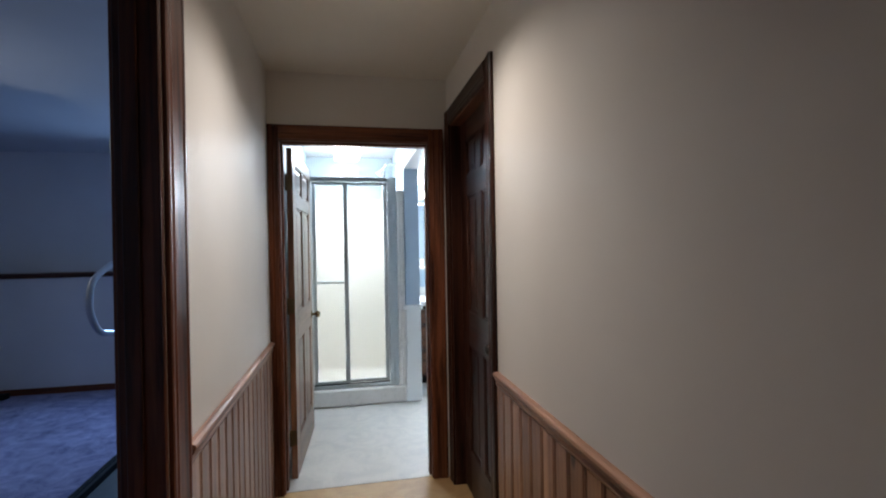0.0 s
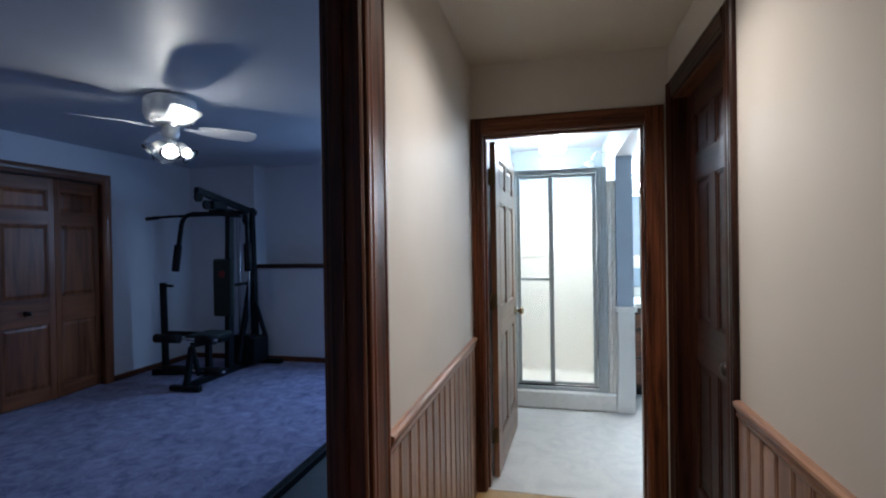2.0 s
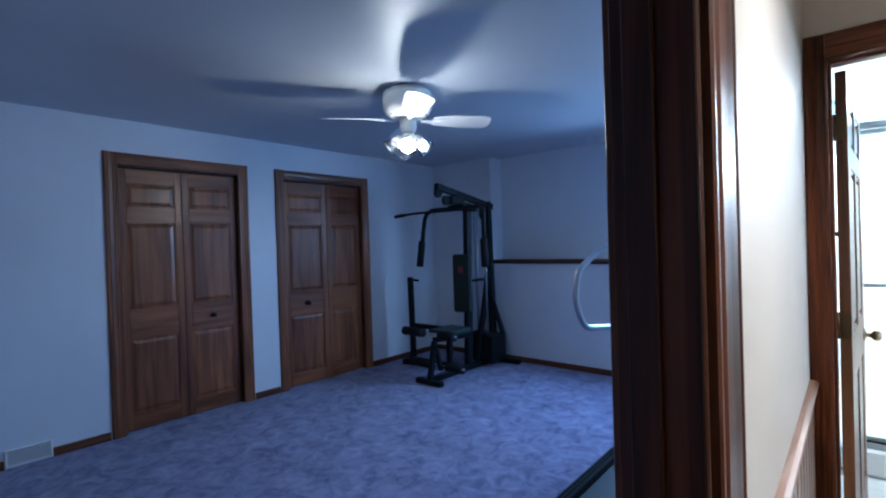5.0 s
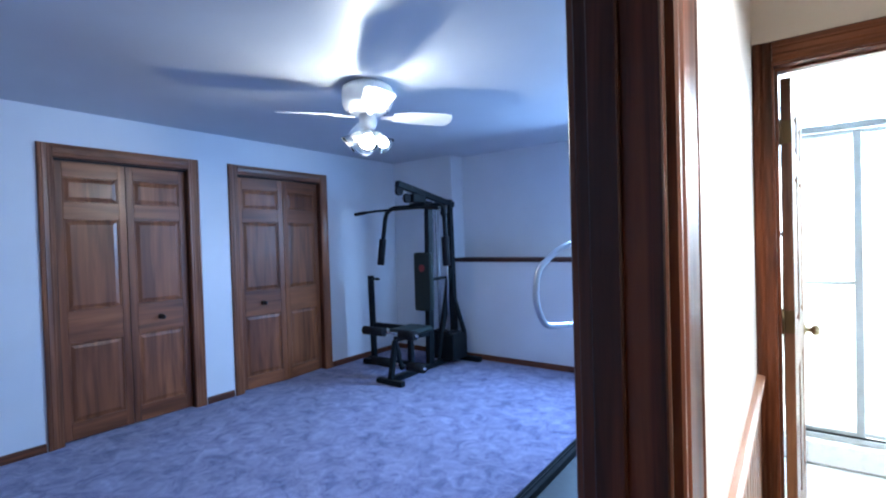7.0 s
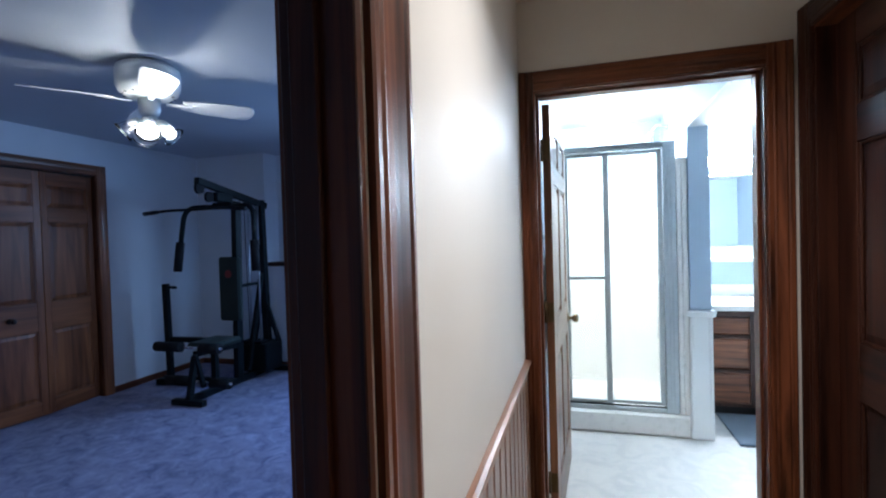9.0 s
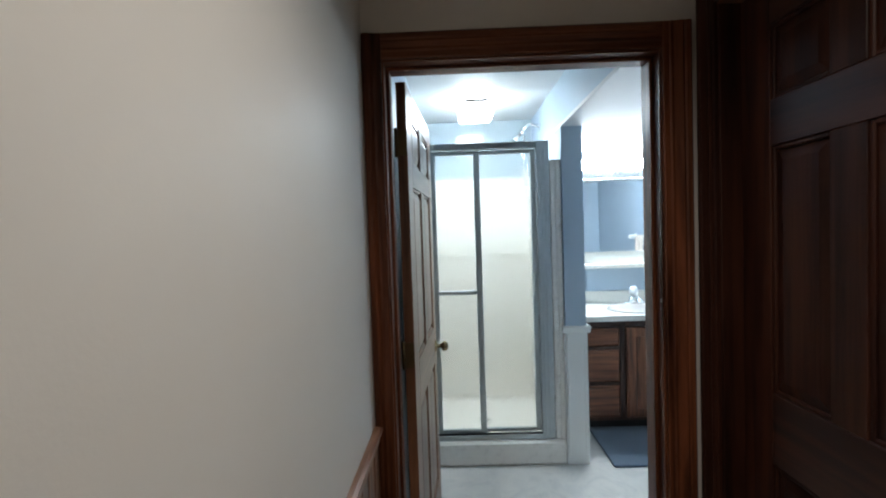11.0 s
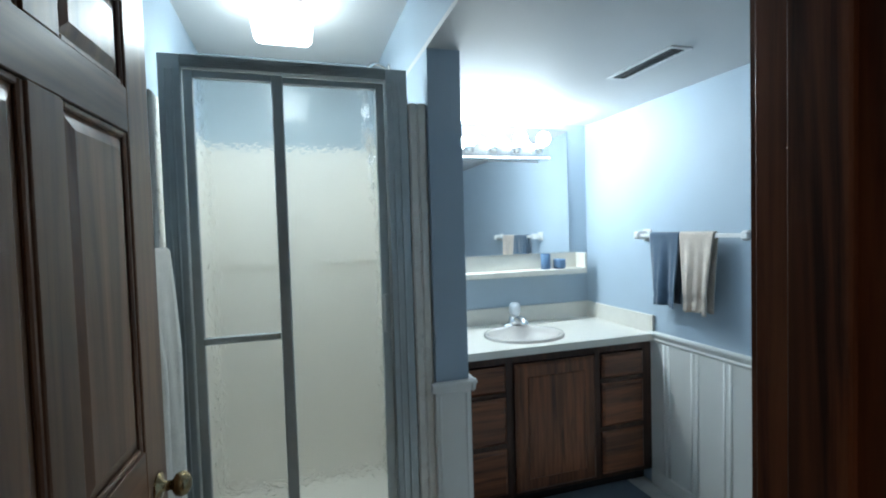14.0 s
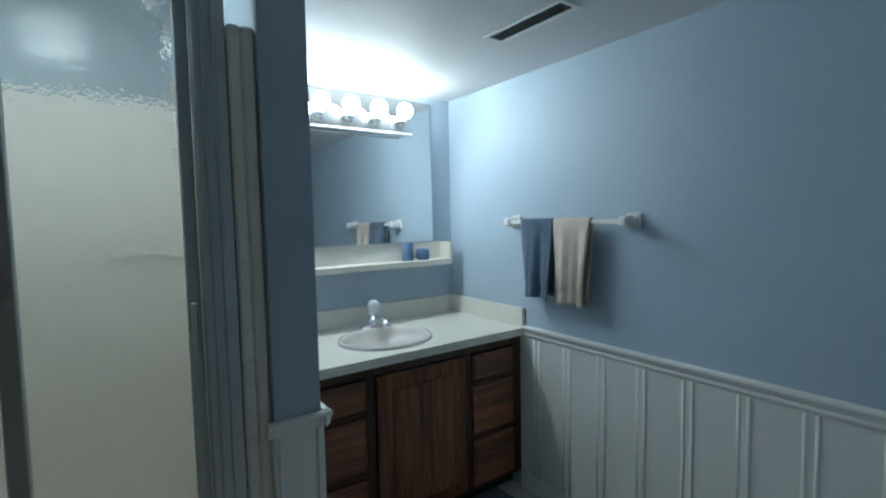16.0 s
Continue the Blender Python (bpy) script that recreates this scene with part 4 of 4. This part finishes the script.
# light strip over the mirror
vl = thing("vanity_light_bar", "chrome vanity light bar with lit globe bulbs", "wall light", 0, 0, 0)
part("bar", one(0.905, 1.836, BATH_Y1 - 0.080, BATH_Y1 - 0.008, 1.885, 1.975, bevel=0.004), M_CHROME, vl)
part("lip", one(0.905, 1.836, BATH_Y1 - 0.086, BATH_Y1 - 0.080, 1.880, 1.892, bevel=0.002), M_WHITE, vl)
for k in range(6):
    x = 0.985 + 0.1555 * k
    s = part("socket", lathe(bmesh.new(), [(0.0, -0.004), (0.026, -0.004), (0.026, 0.030), (0.018, 0.041), (0.0, 0.041)], 18, pose(x, BATH_Y1 - 0.085, 1.932, 38, 0, 0)), M_CHROME, vl)
    bm = bmesh.new()
    lathe(bm, [(0.0, 0.040)] + [(0.042 * math.sin(a), 0.082 - 0.042 * math.cos(a)) for a in [0.35 + 0.28 * j for j in range(10)]] + [(0.0, 0.124)], 18, pose(x, BATH_Y1 - 0.085, 1.932, 38, 0, 0))
    part("globe_bulb", bm, M_VANITY_BULB, s, "glowing globe bulb")

vt = thing("ceiling_vent", "long white slotted ceiling vent over the vanity", "vent", 1.708, 4.230, SOFFIT_Z)
bm = bmesh.new()
for a in ((-0.052, -0.034, -0.195, 0.195), (0.034, 0.052, -0.195, 0.195), (-0.034, 0.034, -0.195, -0.177), (-0.034, 0.034, 0.177, 0.195)):
    box(bm, a[0], a[1], a[2], a[3], -0.007, -0.001, 0.002)
part("frame", bm, M_WHITE, vt)
part("backing", one(-0.034, 0.034, -0.177, 0.177, -0.002, -0.001), M_DARK, vt)
for k in range(3):
    part("slat", one(-0.022 + k * 0.019, -0.018 + k * 0.019, -0.177, 0.177, -0.006, -0.002), M_DARK_BRONZE, vt)
for k in range(13):
    part("fin", one(-0.034, 0.034, -0.166 + k * 0.0275, -0.164 + k * 0.0275, -0.0055, -0.002), M_DARK_BRONZE, vt)

# towel bar on the east wall
TBX, TBZ = BATH_X1 - 0.065, 1.392
tb = thing("towel_bar", "white ceramic towel bar on the blue wall", "towel bar", 0, 0, 0)
part("rod", one(TBX - 0.009, TBX + 0.009, 4.070, 4.755, TBZ - 0.010, TBZ + 0.010, bevel=0.003), M_WHITE, tb)
for y in (4.085, 4.745):
    bm = bmesh.new()
    box(bm, TBX - 0.022, BATH_X1 - 0.012, y - 0.022, y + 0.022, TBZ - 0.022, TBZ + 0.022, 0.010)
    box(bm, BATH_X1 - 0.014, BATH_X1 - 0.001, y - 0.034, y + 0.034, TBZ - 0.034, TBZ + 0.034, 0.006)
    part("bracket", bm, M_WHITE, tb)


def hung_towel(name, label, material, x, y0, y1, z_top, drop_front, drop_back, seed, face=-1, gap=0.016):
    """A towel over a bar along y: front fall, fold over the bar, back fall, with soft folds."""
    rng = random.Random(seed)
    nu, t = 22, bmesh.new()
    path = [(face * gap, -drop_front * (1 - k / 32)) for k in range(33)]
    path += [(face * gap * math.cos(a), gap * math.sin(a)) for a in [math.pi * j / 8 for j in range(1, 8)]]
    path += [(-face * gap, -drop_back * k / 16) for k in range(17)]
    ph = [rng.uniform(0, 6.28) for _ in range(4)]
    grid = []
    for i, (dx, dz) in enumerate(path):  # front fall first
        row = []
        for j in range(nu + 1):
            u = j / nu
            fall = min(1.0, max(0.0, -dz) / 0.30)
            wave = (0.015 * math.sin(9.5 * u + ph[0]) + 0.007 * math.sin(21 * u + ph[1] + 3 * dz)) * fall
            if 0.040 < dz + (drop_front if i < 36 else drop_back) < 0.075:
                wave -= 0.004
            yy = y0 + (y1 - y0) * u + 0.010 * math.sin(5 * dz + ph[2]) * (u - 0.5) - 0.03 * fall * (u - 0.5)
            xx = x + dx + (wave + 0.012 * fall) * face * (1 if dx * face > 0 else 0.25)
            row.append(t.verts.new((xx, yy, z_top + dz + 0.004 * math.sin(7 * u + ph[3]) * fall)))
        grid.append(row)
    for a, b in zip(grid, grid[1:]):
        for j in range(nu):
            t.faces.new((a[j], a[j + 1], b[j + 1], b[j])).smooth = True
    bmesh.ops.recalc_face_normals(t, faces=t.faces)
    bmesh.ops.solidify(t, geom=t.faces[:], thickness=0.007)
    tw = thing(name, label, "towel")
    part("cloth", t, material, tw)
    return tw


hung_towel("hand_towel", "slate blue hand towel hung over the bar", M_TOWEL_BLUE, TBX, 4.446, 4.640, TBZ + 0.002, 0.360, 0.34, 3)
hung_towel("hand_towel", "beige hand towel hung over the bar", M_TOWEL_TAN, TBX, 4.246, 4.436, TBZ + 0.003, 0.368, 0.36, 8)

# towel behind the open door
tr = thing("towel_bar", "short chrome towel bar behind the door", "towel bar")
part("rod", tube(bmesh.new(), [(-0.095, 3.62, 1.405), (-0.095, 4.225, 1.405)], 0.009), M_CHROME, tr)
for y in (3.64, 4.205):
    part("bracket", tube(bmesh.new(), [(-0.164, y, 1.405), (-0.09, y, 1.405)], 0.012), M_CHROME, tr)
hung_towel("bath_towel", "white bath towel hung behind the door", M_TOWEL_WHITE, -0.095, 3.74, 4.19, 1.408, 0.80, 0.60, 5, face=1)

mt = thing("bath_mat", "dark blue-grey bath mat in front of the vanity", "bath mat", 0, 0, 0)
bm = bmesh.new()
box(bm, 1.035, 2.02, 4.205, 4.790, 0.001, 0.016, 0.006)
part("mat_body", bm, M_MAT, mt)

# ---- bedroom: ceiling fan ----
FCX, FCY = -2.323, 2.919
fan = thing("ceiling_fan", "white ceiling fan with four blades and a glass-shaded light kit", "ceiling fan", FCX, FCY, 0)
part("motor_housing", lathe(bmesh.new(), [(0.0, BED_C), (0.125, BED_C), (0.160, 2.446), (0.166, 2.42), (0.166, 2.345), (0.150, 2.305), (0.105, 2.278), (0.0, 2.272)], 40), M_WHITE, fan)
for k in range(14):
    ca, sa = math.cos(math.tau * k / 14), math.sin(math.tau * k / 14)
    part("cooling_slot", lathe(bmesh.new(), [(0.0, 0.0), (0.008, 0.0), (0.008, 0.002), (0.0, 0.002)], 8, pose(0.130 * ca, 0.130 * sa, 2.2905, 180, 0, 0)), M_DARK, fan)
part("switch_cup", lathe(bmesh.new(), [(0.0, 2.273), (0.055, 2.273), (0.058, 2.215), (0.045, 2.178), (0.0, 2.172)], 24), M_WHITE, fan)
BLADE_A = 233.0
for k in range(4):
    a = BLADE_A + 90 * k
    m = pose(0, 0, 2.262, 0, 0, a) @ pose(0, 0, 0, -13, 0, 0)
    t = bmesh.new()
    pts = [(0.17, -0.050), (0.30, -0.078), (0.52, -0.090), (0.562, -0.074), (0.58, -0.03), (0.58, 0.03), (0.562, 0.074), (0.52, 0.090), (0.30, 0.078), (0.17, 0.050)]
    lo, hi = [t.verts.new((x, y, -0.003)) for x, y in pts], [t.verts.new((x, y, 0.003)) for x, y in pts]
    t.faces.new(lo), t.faces.new(hi)
    for i in range(len(pts)):
        j = (i + 1) % len(pts)
        t.faces.new((lo[i], lo[j], hi[j], hi[i]))
    bmesh.ops.recalc_face_normals(t, faces=t.faces)
    b = part("blade", t, M_WHITE, fan, "", m)
    bm = bmesh.new()
    box(bm, 0.085, 0.22, -0.016, 0.016, -0.012, -0.004, 0.002)
    box(bm, 0.19, 0.25, -0.040, 0.040, -0.007, -0.0035, 0.001)
    part("blade_iron", bm, M_WHITE, b)
for a, tilt in ((-48.0, 44), (28.0, 44), (150.0, 50), (222.0, 52)):
    m = pose(0, 0, 2.165, 0, 0, a) @ pose(0.020, 0, 0, 0, 180 - tilt, 0)
    arm = part("lamp_arm", tube(bmesh.new(), [(0, 0, -0.02), (0, 0, 0.045)], 0.014), M_WHITE, fan, "", m)
    part("lamp_socket", lathe(bmesh.new(), [(0.0, 0.030), (0.024, 0.032), (0.034, 0.050), (0.040, 0.098), (0.037, 0.098), (0.030, 0.052), (0.0, 0.044)], 18), M_WHITE, arm)
    sh2 = bmesh.new()
    lathe(sh2, [(0.022, 0.040), (0.030, 0.055), (0.044, 0.10), (0.054, 0.135), (0.066, 0.150), (0.064, 0.151), (0.052, 0.136), (0.042, 0.10), (0.028, 0.057), (0.020, 0.042)], 24)
    g = part("shade", sh2, M_CLEAR, arm, "clear bell glass shade")
    g.visible_shadow = False
    bb = bmesh.new()
    lathe(bb, [(0.0, 0.055), (0.013, 0.056), (0.016, 0.078), (0.029, 0.098), (0.034, 0.116), (0.028, 0.138), (0.012, 0.149), (0.0, 0.150)], 16)
    part("bulb", bb, {-48.0: M_BULB, 28.0: M_BULB_SIDE}.get(a, M_FROST), arm, "lit bulb" if a in (-48.0, 28.0) else "unlit bulb")

# ---- bedroom: home gym ----
GX = -3.315
gy = thing("home_gym", "black multi-station home gym with weight stack and padded seat", "exercise machine", GX, 0, 0)
part("base_runner", beam(bmesh.new(), (0, 4.10, 0.045), (0, 5.28, 0.045), 0.06, 0.06), M_BLACK, gy)
part("front_foot", beam(bmesh.new(), (-0.17, 4.11, 0.028), (0.17, 4.11, 0.028), 0.06, 0.05), M_BLACK, gy)
part("rear_foot", beam(bmesh.new(), (-0.34, 5.30, 0.030), (0.32, 5.30, 0.030), 0.07, 0.055), M_BLACK, gy)
part("side_runner", beam(bmesh.new(), (-0.03, 4.68, 0.045), (-0.84, 4.66, 0.045), 0.06, 0.06), M_BLACK, gy)
part("mast", beam(bmesh.new(), (0, 4.76, 0.06), (0.01, 4.80, 1.86), 0.075, 0.070), M_BLACK, gy)
part("rear_post", beam(bmesh.new(), (0.02, 5.22, 0.06), (0.02, 5.17, 1.90), 0.070, 0.070), M_BLACK, gy)
part("rear_brace", beam(bmesh.new(), (0.01, 4.90, 0.10), (0.02, 5.15, 1.10), 0.045, 0.045), M_BLACK, gy)
part("boom", beam(bmesh.new(), (0, 4.30, 2.02), (0.02, 5.25, 1.84), 0.060, 0.065), M_BLACK, gy)
for y, z in ((4.33, 2.0), (4.45, 1.93), (4.66, 1.89), (5.10, 1.80)):
    bm = bmesh.new()
    lathe(bm, [(0.0, -0.014), (0.052, -0.014), (0.044, 0.0), (0.052, 0.014), (0.0, 0.014)], 20, pose(0.0, y, z - 0.05, 0, 90, 0))
    part("pulley", bm, M_RUBBER, gy)
bm = bmesh.new()
box(bm, -0.05, 0.05, 4.50, 4.72, 1.84, 1.93, 0.01)
box(bm, -0.11, 0.11, 4.60, 4.68, 1.79, 1.84, 0.008)
part("pivot_bracket", bm, M_BLACK, gy)
part("seat_upright", beam(bmesh.new(), (0.0, 4.44, 0.06), (0.0, 4.44, 0.42), 0.055, 0.055), M_BLACK, gy)
for s in (-1, 1):
    part("gusset", beam(bmesh.new(), (s * 0.16, 5.22, 0.34), (s * 0.03, 5.19, 0.80), 0.05, 0.04), M_BLACK, gy)
part("lat_bar", tube(bmesh.new(), [(-0.56, 4.25, 1.735), (-0.30, 4.26, 1.752), (0.30, 4.26, 1.752), (0.56, 4.25, 1.735)], 0.013), M_BLACK, gy)
for s in (-1, 1):
    part("lat_grip", tube(bmesh.new(), [(s * 0.57, 4.249, 1.734), (s * 0.42, 4.255, 1.745)], 0.019), M_RUBBER, gy)
    part("press_arm", tube(bmesh.new(), rounded([(s * 0.06, 4.64, 1.80), (s * 0.40, 4.56, 1.80), (s * 0.455, 4.50, 1.19)], 0.13, 8), 0.024), M_BLACK, gy)
    part("press_grip", tube(bmesh.new(), [(s * 0.430, 4.52, 1.46), (s * 0.456, 4.498, 1.17)], 0.040, 14), M_RUBBER, gy)
bm = bmesh.new()
box(bm, -0.125, 0.125, 4.66, 4.725, 0.66, 1.30, 0.02)
bp = part("back_pad", bm, M_PAD, gy, "dark green-black vinyl backrest pad")
part("emblem", lathe(bmesh.new(), [(0.0, 0.0), (0.04, 0.0), (0.038, 0.002), (0.0, 0.002)], 20, pose(0, 4.659, 1.13, 90, 0, 0)), M_RED, bp, "faded red round emblem")
part("seat_frame", beam(bmesh.new(), (0, 4.76, 0.40), (0, 4.20, 0.44), 0.05, 0.05), M_BLACK, gy)
bm = bmesh.new()
box(bm, -0.16, 0.16, 4.26, 4.64, 0.462, 0.522, 0.022)
part("seat", bm, M_PAD, gy)
part("front_leg", beam(bmesh.new(), (0, 4.20, 0.42), (0, 4.12, 0.05), 0.05, 0.05), M_BLACK, gy)
part("leg_lever", beam(bmesh.new(), (0.02, 4.18, 0.44), (0.02, 4.27, 0.12), 0.04, 0.04), M_BLACK, gy)
for y, z in ((4.17, 0.505), (4.28, 0.16)):
    part("foam_roller", tube(bmesh.new(), [(-0.40, y, z), (-0.12, y, z)], 0.046, 16), M_RUBBER, gy)
    part("foam_roller", tube(bmesh.new(), [(0.10, y, z), (0.30, y, z)], 0.046, 16), M_RUBBER, gy)
    part("roller_rod", tube(bmesh.new(), [(-0.42, y, z), (0.32, y, z)], 0.012), M_CHROME, gy)
part("side_post", beam(bmesh.new(), (-0.70, 4.60, 0.05), (-0.70, 4.58, 1.04), 0.055, 0.055), M_BLACK, gy)
part("side_handle", tube(bmesh.new(), [(-0.70, 4.58, 1.01), (-0.55, 4.56, 1.005)], 0.014), M_BLACK, gy)
part("side_foot", beam(bmesh.new(), (-0.84, 4.58, 0.035), (-0.55, 4.64, 0.035), 0.09, 0.06), M_BLACK, gy)
part("side_arm", beam(bmesh.new(), (-0.70, 4.60, 0.47), (-0.10, 4.62, 0.47), 0.05, 0.05), M_BLACK, gy)
bm = bmesh.new()
box(bm, -0.19, 0.17, 4.98, 5.26, 0.06, 0.36, 0.012)
part("stack_shroud", bm, M_BLACK, gy)
part("weight_plate", one(-0.14, 0.12, 4.97, 5.12, 0.365, 0.388, bevel=0.003), M_RUBBER, gy)
for s in (-0.07, 0.05):
    part("guide_rod", tube(bmesh.new(), [(s, 5.06, 0.36), (s, 5.08, 1.83)], 0.009), M_STEEL_TUBE, gy)
part("cable", tube(bmesh.new(), [(0.0, 4.95, 0.4), (0.0, 4.93, 1.80)], 0.004, 6), M_RUBBER, gy)
part("cross_tie", beam(bmesh.new(), (-0.02, 4.80, 0.99), (0.02, 5.18, 1.0), 0.03, 0.03), M_BLACK, gy)

# ---- bedroom: treadmill ----
tm = thing("treadmill", "dark grey treadmill with silver tube handrails", "treadmill", -1.22, 0, 0)
TW = 0.68
for x in (0.0, TW - 0.085):
    prof = [(0.0, 0.0), (0.0, 0.085), (0.012, 0.105), (0.030, 0.112), (0.034, 0.106), (0.050, 0.118), (0.056, 0.110), (0.085, 0.118), (0.085, 0.0)]
    if x:
        prof = [(0.085 - a, b) for a, b in prof]
    part("side_rail", sweep(bmesh.new(), [(a + x, b) for a, b in prof], (0, 2.25, 0.02), (0, 3.98, 0.02), (1, 0, 0), (0, 0, 1)), M_BLACK, tm)
part("belt", one(0.085, TW - 0.085, 2.27, 3.75, 0.085, 0.105, bevel=0.004), M_BELT, tm)
part("motor_cover", one(0.04, TW - 0.04, 3.70, 4.10, 0.02, 0.24, bevel=0.03), M_DECK, tm)
for x in (0.03, TW - 0.03):
    part("handrail", tube(bmesh.new(), rounded([(x, 3.80, 0.12), (x, 3.765, 0.76), (x, 3.62, 0.855), (x, 3.10, 0.93), (x, 3.00, 1.09), (x, 3.04, 1.245), (x, 3.31, 1.345), (x, 3.95, 1.45)], 0.10, 6), 0.018, 14), M_STEEL_TUBE, tm)
    part("foot", lathe(bmesh.new(), [(0.0, 0.0), (0.022, 0.0), (0.022, 0.02), (0.0, 0.02)], 14, pose(x, 2.4, 0)), M_RUBBER, tm)
    part("foot", lathe(bmesh.new(), [(0.0, 0.0), (0.022, 0.0), (0.022, 0.02), (0.0, 0.02)], 14, pose(x, 3.85, 0)), M_RUBBER, tm)
part("console", box(bmesh.new(), 0.0, TW, -0.03, 0.03, -0.14, 0.14, 0.02, pose(0, 3.98, 1.46, -35, 0, 0)), M_DECK, tm)

# ---- bedroom: floor register ----
rg = thing("wall_register", "white slotted heating register in the baseboard", "vent", BED_X0, 1.18, 0.0)
bm = bmesh.new()
for a in ((-0.125, -0.112, 0.005, 0.125), (0.112, 0.125, 0.005, 0.125), (-0.112, 0.112, 0.005, 0.016), (-0.112, 0.112, 0.114, 0.125)):
    box(bm, 0.001, 0.016, a[0], a[1], a[2], a[3], 0.002)
part("frame", bm, M_WHITE, rg)
for k in range(18):
    part("slat", one(0.002, 0.012, -0.108 + k * 0.0125, -0.103 + k * 0.0125, 0.016, 0.114), M_WHITE, rg)
